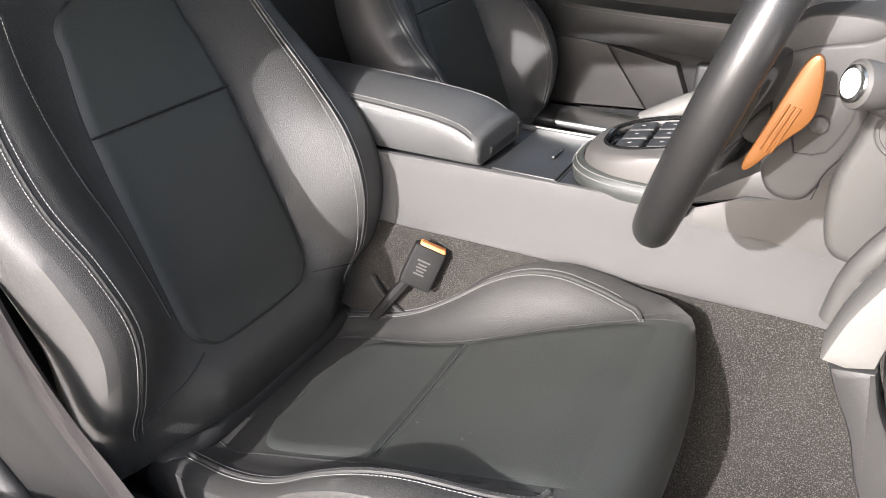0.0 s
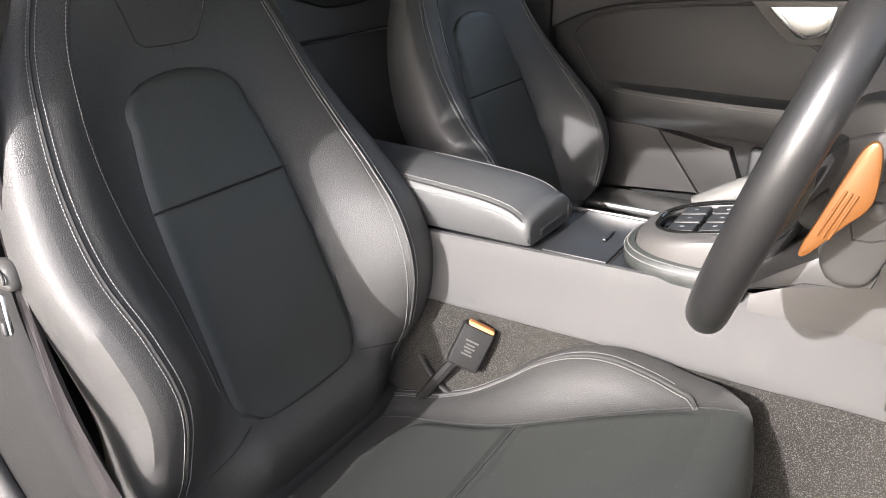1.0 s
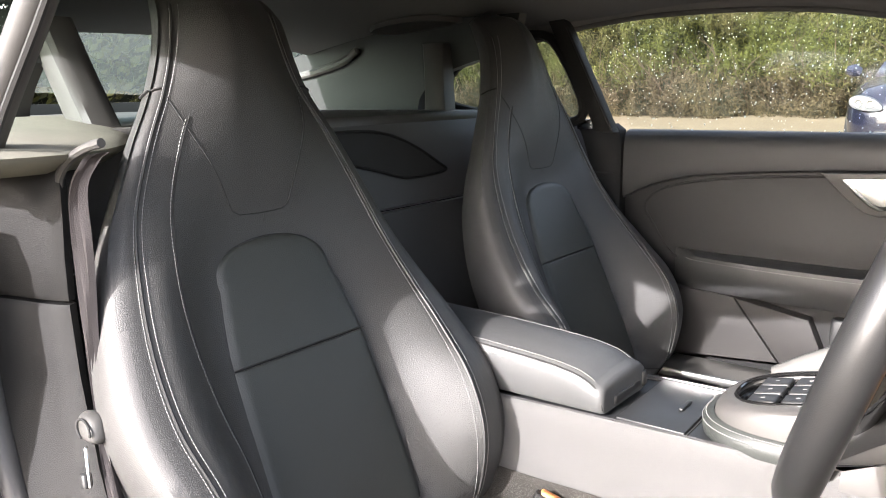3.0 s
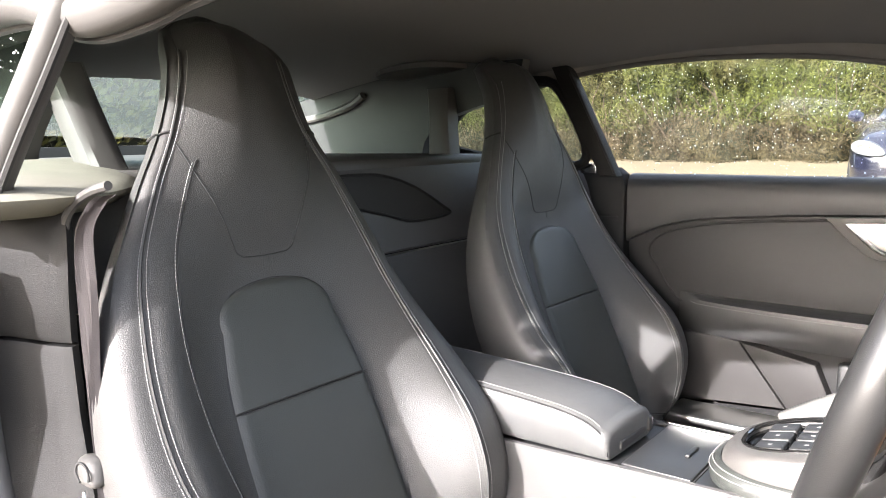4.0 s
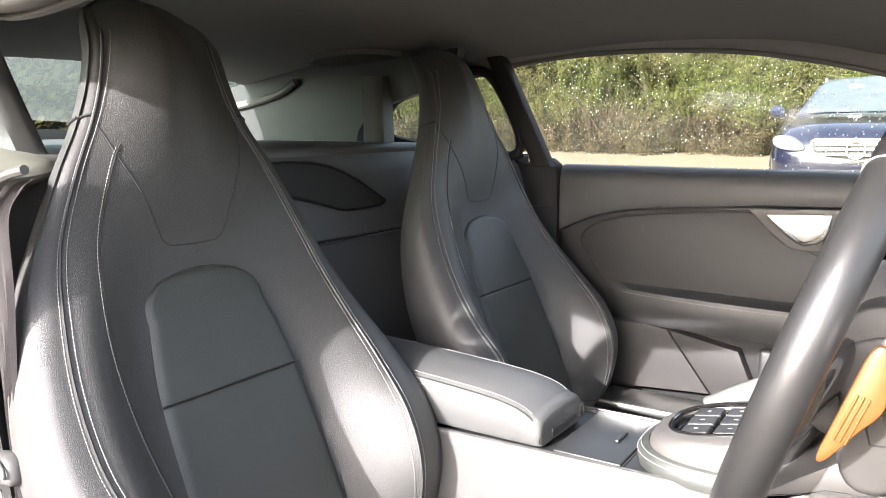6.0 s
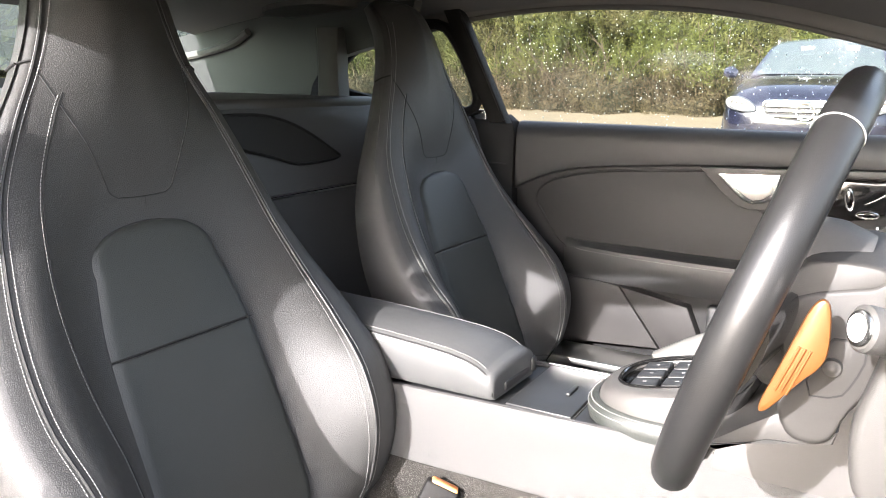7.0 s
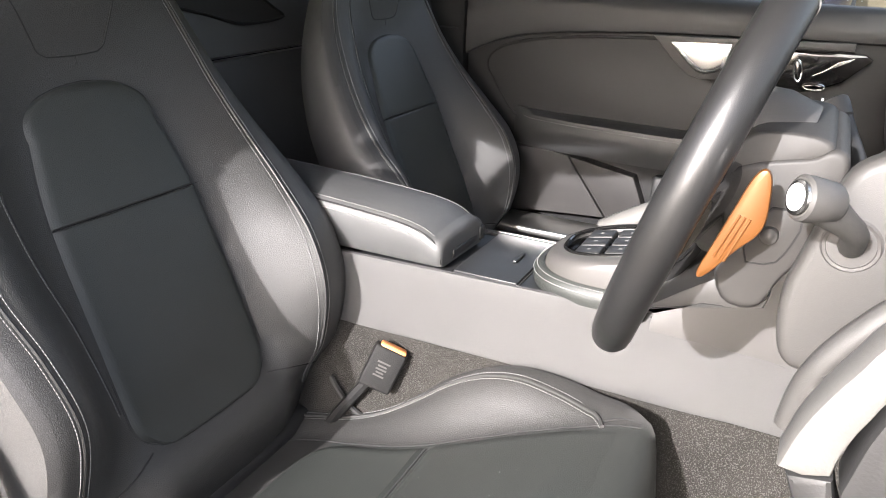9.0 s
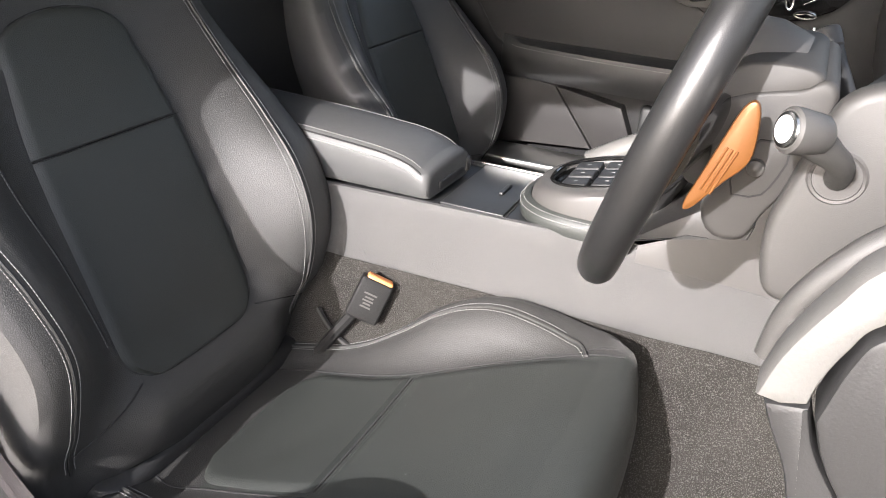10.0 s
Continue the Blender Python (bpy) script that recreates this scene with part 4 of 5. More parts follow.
def build_dash():
    dash = thing("dashboard", "dark grey dashboard with pale end trim and side vent", "dashboard", (0.95, 0, 0.6))
    rows = []
    for y in [-0.64 + 1.28 * i / 24 for i in range(25)]:
        sec = [(1.17, 0.935), (1.0, 0.945), (0.90, 0.935), (0.865, 0.915), (0.85, 0.88), (0.845, 0.80), (0.86, 0.70), (0.90, 0.62), (0.98, 0.58), (1.17, 0.56)]
        rows.append([(x, y, z) for x, z in sec])
    part("body", grid(rows, caps=True), PLASTIC, dash)
    # knee panel round the column
    poly = smooth_loop([(0.765, 0.742), (0.746, 0.746), (0.739, 0.768), (0.737, 0.80), (0.746, 0.832), (0.757, 0.876), (0.768, 0.898), (0.80, 0.910), (0.87, 0.92), (0.90, 0.85), (0.88, 0.73)], 2)
    part("knee_panel", prism(poly, "y", -0.484, -0.455, 0.008, 3), PLASTIC, dash)
    # end trim by the door: pale upper piece, vent, dark lower cover
    pale = arc([(0.7505, 0.792), (0.756, 0.813), (0.763, 0.830), (0.773, 0.849), (0.787, 0.871), (0.83, 0.905)], 24) + arc([(0.84, 0.872), (0.795, 0.845), (0.7835, 0.827), (0.7765, 0.808), (0.774, 0.794)], 20) + [(0.762, 0.7905)]
    part("end_trim", prism(pale, "y", -0.684, -0.655, 0.003), PANEL_PALE, dash, "pale satin end trim")
    lower = arc([(0.755, 0.7885), (0.7605, 0.775), (0.772, 0.752), (0.785, 0.715), (0.82, 0.66)], 16) + arc([(0.85, 0.675), (0.80, 0.742), (0.7835, 0.767), (0.777, 0.785), (0.7755, 0.7915)], 16)
    part("end_cover", prism(lower, "y", -0.682, -0.655, 0.003), PLASTIC_DARK, dash, "dark rounded end cover")
    disc = arc([(0.7785, 0.790), (0.786, 0.824), (0.797, 0.842), (0.84, 0.868), (0.95, 0.87)], 24) + arc([(0.97, 0.6), (0.855, 0.68), (0.803, 0.742), (0.7865, 0.767), (0.7785, 0.788)], 20)
    part("fuse_cover", prism(disc, "y", -0.688, -0.655, 0.004), PLASTIC_DARK, dash, "round dark cover")
    rim = arc([(0.7535, -0.642, 0.792), (0.757, -0.643, 0.815), (0.764, -0.645, 0.834), (0.777, -0.645, 0.854), (0.795, -0.643, 0.872), (0.84, -0.64, 0.90)], 28)
    part("vent_rim", tube(rim, 0.0075, 10), PLASTIC, dash, "grey rim round the side vent")
    part("vent_back", tube([(x + 0.012, y + 0.012, z - 0.008) for x, y, z in rim], 0.012, 6), PLASTIC_DARK, dash)
    for k in range(8):
        x, y, z = rim[4 + 3 * k]
        m = Matrix.Translation((x + 0.009, -0.655, z - 0.007)) @ Euler((0, radians(-50 + 4 * k), radians(25))).to_matrix().to_4x4()
        part("vent_slat", box(-0.0015, 0.0015, -0.008, 0.008, -0.008, 0.008, m=m), CHROME if k % 3 == 1 else PLASTIC, dash)
    part("lower_shelf", box(0.655, 0.93, -0.098, -0.02, 0.584, 0.592, 0.003), LID, dash)
    part("shelf_stitching", dashes([(0.67 + 0.005 * k, -0.094, 0.5925) for k in range(50)], r=0.0006), STITCH, dash)


def build_passenger_door():
    door = thing("passenger_door", "dark trimmed far door, closed, with a bright pull handle", "car door", (0.4, 0.75, 0.36))
    poly = [(-0.030, 0.40), (-0.030, 0.90), (1.05, 0.90), (1.05, 0.40)]
    part("door_shell", prism(poly, "y", 0.700, 0.80, 0.004), DOOR_SKIN, door)
    rows = []
    for x in [-0.030 + 1.08 * i / 30 for i in range(31)]:
        zl = table(x, [(-0.03, 0.772), (0.02, 0.797), (0.06, 0.812), (0.12, 0.827), (0.2, 0.837), (0.3, 0.845), (0.42, 0.853), (0.7, 0.862), (1.05, 0.868)])
        rows.append([(x, 0.705, zl - 0.001), (x, 0.692, zl), (x, 0.687, zl + 0.004), (x, 0.684, zl + 0.02), (x, 0.686, 0.895), (x, 0.692, 0.918), (x, 0.702, 0.928), (x, 0.718, 0.932), (x, 0.745, 0.930), (x, 0.748, 0.90)])
    part("upper_roll", grid(rows, caps=True), ROLL_SKIN, door, "padded leather top roll")
    seam = [(x, 0.6868, table(x, [(-0.03, 0.772), (0.02, 0.797), (0.06, 0.812), (0.12, 0.827), (0.2, 0.837), (0.3, 0.845), (0.42, 0.853), (0.7, 0.862), (1.05, 0.868)]) + 0.008) for x in [0.0 + 1.0 * i / 40 for i in range(41)]]
    part("roll_stitching", dashes(seam, r=0.0005), SEAM, door)
    ins = arc([(0.46, 0.846), (0.3, 0.837), (0.2, 0.828), (0.12, 0.815), (0.06, 0.797), (0.028, 0.772), (0.025, 0.745), (0.040, 0.722), (0.062, 0.687), (0.092, 0.650), (0.13, 0.636)], 60) + [(0.75, 0.640), (0.75, 0.70), (0.56, 0.745), (0.50, 0.78)]
    part("insert_panel", prism(ins, "y", 0.697, 0.712, 0.003), DOOR_SKIN, door, "smooth leather insert")
    part("insert_edge", tube([(x, 0.6955, z) for x, z in ins[:61]], 0.0032, 6), SEAM, door)
    # armrest roll
    rows = []
    for x, z, d in arc([(0.10, 0.645, 0.004), (0.16, 0.640, 0.03), (0.3, 0.638, 0.052), (0.5, 0.636, 0.058), (0.8, 0.64, 0.058)], 24):
        rows.append([(x, 0.700, z + 0.022), (x, 0.70 - d * 0.6, z + 0.020), (x, 0.70 - d * 0.93, z + 0.012), (x, 0.70 - d, z - 0.002), (x, 0.70 - d * 0.95, z - 0.03), (x, 0.70 - d * 0.8, z - 0.062), (x, 0.700, z - 0.07)])
    arm = part("armrest", grid(rows, caps=True), ROLL_SKIN, door)
    line = [(x, 0.70 - d * 0.985, z + 0.004) for x, z, d in arc([(0.13, 0.643, 0.02), (0.16, 0.640, 0.03), (0.3, 0.638, 0.052), (0.5, 0.636, 0.058), (0.8, 0.64, 0.058)], 24)]
    part("stitching", dashes(line, r=0.0005), STITCH, arm)
    # lower panel in two pieces with a slanted joint, map pocket
    lo1 = [(0.10, 0.58), (0.20, 0.578), (0.245, 0.572), (0.345, 0.44), (0.12, 0.425)]
    lo2 = [(0.248, 0.572), (0.40, 0.545), (0.445, 0.44), (0.349, 0.44)]
    part("lower_panel", prism(lo1, "y", 0.665, 0.705, 0.003), DOOR_LOW, door)
    part("lower_panel", prism(lo2, "y", 0.665, 0.705, 0.003), DOOR_LOW, door)
    part("map_pocket", box(0.44, 0.95, 0.668, 0.70, 0.43, 0.555, 0.01), PLASTIC_DARK, door)
    # pull handle and switch panel
    hb = [(0.400, 0.8515), (0.78, 0.866), (0.78, 0.851), (0.60, 0.847), (0.57, 0.838), (0.562, 0.79), (0.54, 0.774), (0.505, 0.771), (0.480, 0.778), (0.450, 0.802), (0.420, 0.832)]
    bez = part("handle_bezel", prism(hb, "y", 0.676, 0.70, 0.003), PLASTIC_GREY, door, "bronze-grey bezel")
    h = [(0.436, 0.8425), (0.560, 0.8475), (0.553, 0.80), (0.535, 0.787), (0.510, 0.782), (0.495, 0.787), (0.470, 0.808)]
    part("pull_handle", prism(h, "y", 0.669, 0.68, 0.003), CHROME, bez, "bright satin pull handle")
    part("handle_recess", prism([(0.452, 0.8375), (0.552, 0.8415), (0.545, 0.806), (0.530, 0.795), (0.512, 0.791), (0.500, 0.796), (0.477, 0.814)], "y", 0.6680, 0.675, 0.001), ALLOY, bez)
    sw = [(0.575, 0.842), (0.80, 0.847), (0.815, 0.838), (0.770, 0.792), (0.725, 0.770), (0.66, 0.760), (0.615, 0.765), (0.575, 0.78)]
    pan = part("switch_panel", prism(sw, "y", 0.674, 0.70, 0.003), GLOSS, door, "gloss black switch panel")
    for cx, cz, rx, rz, lean in ((0.688, 0.808, 0.007, 0.020, 0.16), (0.722, 0.780, 0.019, 0.006, 0.0)):
        ring = [(cx + rx * math.cos(a) - lean * rz * math.sin(a), 0.671, cz + rz * math.sin(a)) for a in [2 * math.pi * i / 28 for i in range(28)]]
        sw_ob = part("seat_switch", grid([[(x, 0.675, z) for x, _, z in ring], [(x, 0.670, z) for x, _, z in ring], [(cx + (x - cx) * 0.6, 0.668, cz + (z - cz) * 0.6) for x, _, z in ring]], ring=True, caps=True), GLOSS, pan, "gloss black seat switch in a bright ring")
        part("switch_ring", tube(ring, 0.0022, 6, closed=True), CHROME, sw_ob)
    for k in range(3):
        part("facet_line", tube([(0.715 + 0.008 * k, 0.6735, 0.800 + 0.004 * k), (0.745 + 0.006 * k, 0.6735, 0.817 + 0.006 * k), (0.775 + 0.004 * k, 0.6735, 0.832 + 0.003 * k)], 0.0010, 5), CHROME, pan)
    for k in range(7):
        part("speaker_mark", box(0.622 + 0.008 * k, 0.627 + 0.008 * k, 0.6925, 0.694, 0.722, 0.728), WHITE_MARK, door, smooth=False)
    part("speaker_badge", box(0.612, 0.684, 0.693, 0.70, 0.716, 0.734, 0.002), PLASTIC_DARK, door)
    mir = part("wing_mirror", tube(arc([(0.86, 0.87, 0.985), (0.93, 0.93, 0.990), (1.02, 0.98, 0.990)], 6), [0.03, 0.05, 0.06, 0.065, 0.06, 0.05, 0.03], 14), GLOSS, door, "gloss black wing mirror")
    # window glass with rain on its outer face
    gl = thing("window_far", "clear far side window speckled with rain drops", "car window", (0.3, 0.72, 0.93), kind="structure")
    rows = [[(x, 0.715 - 0.075 * t, 0.925 + 0.26 * t) for x in (-0.02 - 0.10 * t, 0.2, 0.5, 0.8, 1.05 - 0.3 * t)] for t in (0, 0.25, 0.5, 0.75, 1.0)]
    g = part("pane", grid(rows), GLASS, gl)
    g.visible_shadow = False
    rng = random.Random(11)
    bm = bmesh.new()
    for i in range(900):
        t, x = rng.random() ** 0.8, -0.08 + 0.95 * rng.random()
        r = 0.0008 + 0.0011 * rng.random() ** 3
        c = Vector((x, 0.7165 - 0.075 * t, 0.925 + 0.26 * t))
        top = bm.verts.new(c + Vector((0, r * 0.7, 0)))
        ring = [bm.verts.new(c + Vector((r * math.cos(a), 0, r * 1.2 * math.sin(a)))) for a in [i * math.pi / 3 for i in range(6)]]
        for k in range(6):
            bm.faces.new((ring[k], ring[(k + 1) % 6], top))
    part("rain_drops", bm, DROPS, gl)
    # pillar between door window and quarter glass, with frame trims
    p = [(-0.185, 1.19), (-0.140, 1.19), (-0.010, 0.930), (-0.055, 0.930)]
    pil = solo("pillar_far", prism(p, "y", 0.585, 0.62, 0.006), POST_TRIM, "black far side pillar between the windows", "pillar", kind="structure")
    part("frame_strip", tube([(-0.128, 0.584, 1.163), (-0.071, 0.584, 1.05), (-0.015, 0.584, 0.938)], 0.004, 6), SEAM, pil)
    q = thing("quarter_window_far", "small far quarter window in a rounded frame", "car window", (-0.35, 0.66, 0.98), kind="structure")
    out = smooth_loop([(-0.50, 0.985), (-0.48, 1.06), (-0.40, 1.115), (-0.20, 1.165), (-0.14, 1.10), (-0.07, 0.95), (-0.2, 0.955)], 2)
    part("frame", tube([(x, 0.60, z) for x, z in out], 0.012, 8, closed=True), POST_TRIM, q)
    g = prism(out, "y", 0.61, 0.612)
    g = part("pane", g, GLASS, q)
    g.visible_shadow = False
    # panel behind the shut line
    rows = []
    for z, x0, x1 in ((0.40, -0.04, -0.20), (0.60, -0.038, -0.20), (0.80, -0.036, -0.22), (0.90, -0.036, -0.25), (0.93, -0.04, -0.27), (0.945, -0.06, -0.28)):
        rows.append([(x0, 0.72, z), (x0 - 0.002, 0.69, z), (x0 - 0.012, 0.682, z), (x0 - 0.08, 0.67, z), (x1, 0.62, z)])
    post = solo("quarter_panel_far", grid(rows), POST_TRIM, "dark quarter panel behind the far door", "quarter panel", kind="structure")
    part("panel_joint", tube([(-0.05, 0.680, 0.830), (-0.12, 0.668, 0.831), (-0.2, 0.64, 0.832)], 0.002, 6), SEAM, post)
    # belt tongue and webbing on the far side
    b = thing("seat_belt_far", "stowed far seat belt with a metal tongue", "seat belt", (-0.10, 0.60, 0.93))
    part("tongue_plate", box(-0.115, -0.075, 0.612, 0.616, 0.935, 0.958, 0.002), CHROME, b)
    part("tongue_loop", tube([(-0.15, 0.61, 0.955), (-0.13, 0.612, 0.945), (-0.105, 0.614, 0.95)], 0.004, 6), CHROME, b)
    rows = [[(x, y - 0.018, z), (x - 0.012, y, z), (x, y + 0.018, z)] for x, y, z in arc([(-0.17, 0.61, 0.97), (-0.12, 0.61, 0.94), (-0.09, 0.60, 0.88), (-0.07, 0.60, 0.80)], 10)]
    part("webbing", grid(rows), WEBBING, b)


def build_near_side():
    # trim on the post beside the driver's seat
    def post_x(z):
        return table(z, [(0.28, 0.22), (0.36, 0.16), (0.45, 0.085), (0.55, 0.035), (0.70, -0.005), (0.84, -0.018), (0.95, -0.010), (0.972, -0.02)])
    post = thing("door_post_trim", "dark grained trim on the near door post, in two panels", "post trim", (-0.05, -0.66, 0.3), kind="structure")
    for nm, zs in (("lower_panel", (0.28, 0.36, 0.45, 0.55, 0.65, 0.75, 0.815, 0.822)), ("upper_panel", (0.826, 0.832, 0.87, 0.91, 0.94, 0.958, 0.968, 0.972))):
        rows = []
        for i, z in enumerate(zs):
            f, k = post_x(z), 0.0
            if i in (0, len(zs) - 1):
                k = 0.004
            if nm == "upper_panel" and z > 0.93:
                k += (z - 0.93) ** 2 * 14
            rows.append([(f - 0.15, -0.700 + k, z), (f - 0.10, -0.694 + k, z), (f - 0.085, -0.688 + k, z), (f - 0.03, -0.676 + k, z), (f - 0.012, -0.670 + k, z), (f - 0.004, -0.662, z), (f - 0.010, -0.652, z), (f - 0.05, -0.642, z), (f - 0.15, -0.635, z)])
        # the darkened trim stands in for a shadow that nothing here casts
        part(nm, grid(rows, caps=True), POST_TRIM, post)
    seal = [(post_x(z) - 0.118, -0.703, z) for z in [0.26 + 0.70 * i / 30 for i in range(31)]]
    part("door_seal", tube(seal, 0.013, 10), PLASTIC_GREY, post, "grey rubber door seal")
    seal = [(post_x(z) - 0.155, -0.712, z) for z in [0.26 + 0.66 * i / 30 for i in range(31)]]
    part("outer_seal", tube(seal, 0.017, 10), PLASTIC_GREY, post, "smooth grey aperture flange")
    # body behind the opening
    poly = [(-1.6, 0.2), (-0.05, 0.2), (-0.10, 0.45), (-0.17, 0.70), (-0.19, 0.93), (-1.6, 0.95)]
    solo("body_side", prism(poly, "y", -0.86, -0.74, 0.02), BODY_PAINT, "dark painted rear quarter of the car", "body panel", kind="structure")
    poly = [(-1.6, 0.2), (1.6, 0.2), (1.6, 0.88), (1.05, 0.905), (-0.05, 0.905), (-1.6, 0.95)]
    solo("body_side", prism(poly, "y", 0.80, 0.90, 0.02), BODY_PAINT, "dark painted far side of the car", "body panel", kind="structure")
    # slanted window frame above the quarter trim
    pil = [(-0.005, -0.640, 1.175), (-0.05, -0.655, 1.10), (-0.10, -0.672, 1.02), (-0.15, -0.69, 0.93)]
    f = solo("pillar_near", tube(arc(pil, 12), 0.019, 12, flat=0.8), PLASTIC_GREY, "grey padded near side pillar beside the quarter glass", "pillar", kind="structure")
    part("bright_line", tube([(x + 0.020, y - 0.004, z - 0.006) for x, y, z in arc(pil, 12)], 0.004, 6), PLASTIC_DARK, f)
    q = thing("quarter_window_near", "near quarter glass speckled with rain", "car window", (-0.3, -0.68, 0.95), kind="structure")
    poly = [(-0.03, -0.655, 1.15), (-0.16, -0.70, 0.94), (-0.55, -0.70, 0.96), (-0.40, -0.66, 1.12)]
    bm = bmesh.new()
    bm.faces.new([bm.verts.new(p) for p in poly])
    g = part("pane", bm, GREEN_GLASS, q)
    g.visible_shadow = False
    rng = random.Random(5)
    bm = bmesh.new()
    for i in range(90):
        u, v = rng.random(), rng.random()
        a = Vector(poly[1]).lerp(Vector(poly[0]), v)
        b = Vector(poly[2]).lerp(Vector(poly[3]), v)
        c = a.lerp(b, u * 0.5) + Vector((0, -0.002, 0))
        r = 0.0006 + 0.0009 * rng.random()
        bmesh.ops.create_icosphere(bm, subdivisions=1, radius=r, matrix=Matrix.Translation(c))
    part("rain_drops", bm, DROPS, q)
    # seat belt
    belt = thing("seat_belt", "dull mauve-grey seat belt hanging beside the driver's seat", "seat belt", (0.0, -0.63, 0.5))
    path = arc([(0.052, -0.656, 0.976), (0.036, -0.658, 0.966), (0.016, -0.662, 0.935), (0.014, -0.662, 0.86), (0.018, -0.664, 0.78), (0.024, -0.665, 0.715), (0.032, -0.666, 0.66), (0.060, -0.668, 0.565), (0.098, -0.668, 0.485), (0.142, -0.668, 0.425), (0.19, -0.668, 0.36)], 60)
    rows = []
    for i, (x, y, z) in enumerate(path):
        w = table(z, [(0.34, 0.024), (0.5, 0.020), (0.66, 0.011), (0.72, 0.010), (0.80, 0.015), (0.90, 0.018), (0.95, 0.015), (0.985, 0.016)])
        rows.append([(x + w * (k / 5 - 1), y - 0.0035 * math.sin(k * 1.9 + z * 12) - 0.0015 * k / 10, z + 0.10 * w * (k / 5 - 1)) for k in range(11)])
    part("webbing", grid(rows), WEBBING, belt)
    part("stopper", box(0.008, 0.040, -0.686, -0.664, 0.692, 0.724, 0.010, 3), PLASTIC, belt, "rounded dark belt guide")
    part("stopper_ring", tube([(0.025 + 0.012 * math.cos(a), -0.6865, 0.709 + 0.011 * math.sin(a)) for a in [math.pi * (1.35 - 1.5 * i / 14) for i in range(15)]], 0.0012, 6), SEAM, belt)
    part("tongue", box(0.019, 0.0235, -0.686, -0.682, 0.645, 0.690, 0.002), CHROME, belt, "bright metal tongue")
    part("tongue_shoe", box(0.014, 0.022, -0.690, -0.680, 0.645, 0.662, 0.003), PLASTIC_DARK, belt)
    # belt slot lip
    lip = arc([(-0.022, -0.66, 0.930), (-0.016, -0.66, 0.952), (0.008, -0.66, 0.970), (0.038, -0.66, 0.981), (0.064, -0.66, 0.986)], 16)
    solo("belt_slot_lip", tube(lip, 0.0045, 8), PLASTIC, "rounded lip round the belt slot", "trim", kind="structure")


def build_buckle():
    b = thing("belt_buckle", "black seat belt buckle with an orange release button", "belt buckle", (0.235, -0.165, 0.36))
    m = Matrix.Translation((0.242, -0.165, 0.440)) @ Euler((radians(-14), radians(24), radians(22))).to_matrix().to_4x4() @ Matrix.Scale(0.83, 4)
    part("casing", box(-0.029, 0.030, -0.015, 0.015, -0.042, 0.036, 0.005, m=m), POST_TRIM, b)
    part("release_button", box(-0.021, 0.027, -0.0125, 0.012, 0.030, 0.0415, 0.004, m=m), BUCKLE_RED, b, "orange release button")
    for k, (w, z) in enumerate(((0.012, 0.008), (0.008, 0.001), (0.010, -0.005), (0.007, -0.011), (0.010, -0.017))):
        part("moulded_mark", box(-w - 0.002, w - 0.002, -0.0156, -0.0148, z, z + 0.0030, m=m), PLASTIC, b, smooth=False)
    for k in range(4):
        part("side_groove", box(0.0295, 0.0306, -0.010, 0.010, -0.012 + 0.011 * k, -0.008 + 0.011 * k, m=m), SEAM, b, smooth=False)
    part("stem", tube(arc([(0.222, -0.172, 0.415), (0.19, -0.185, 0.37), (0.165, -0.195, 0.33), (0.15, -0.195, 0.29)], 10), 0.009, 8), POST_TRIM, b)
    c = arc([(0.235, -0.175, 0.345), (0.20, -0.18, 0.362), (0.17, -0.175, 0.385), (0.155, -0.17, 0.40)], 12)
    cab = solo("seat_cable", tube(c, 0.004, 6), PLASTIC_DARK, "thin black cable beside the seat", "cable")


# ---- outside ----

def ground_z(y):
    return 0.0 if y < 4.4 else 0.045 * (min(y, 22) - 4.4)


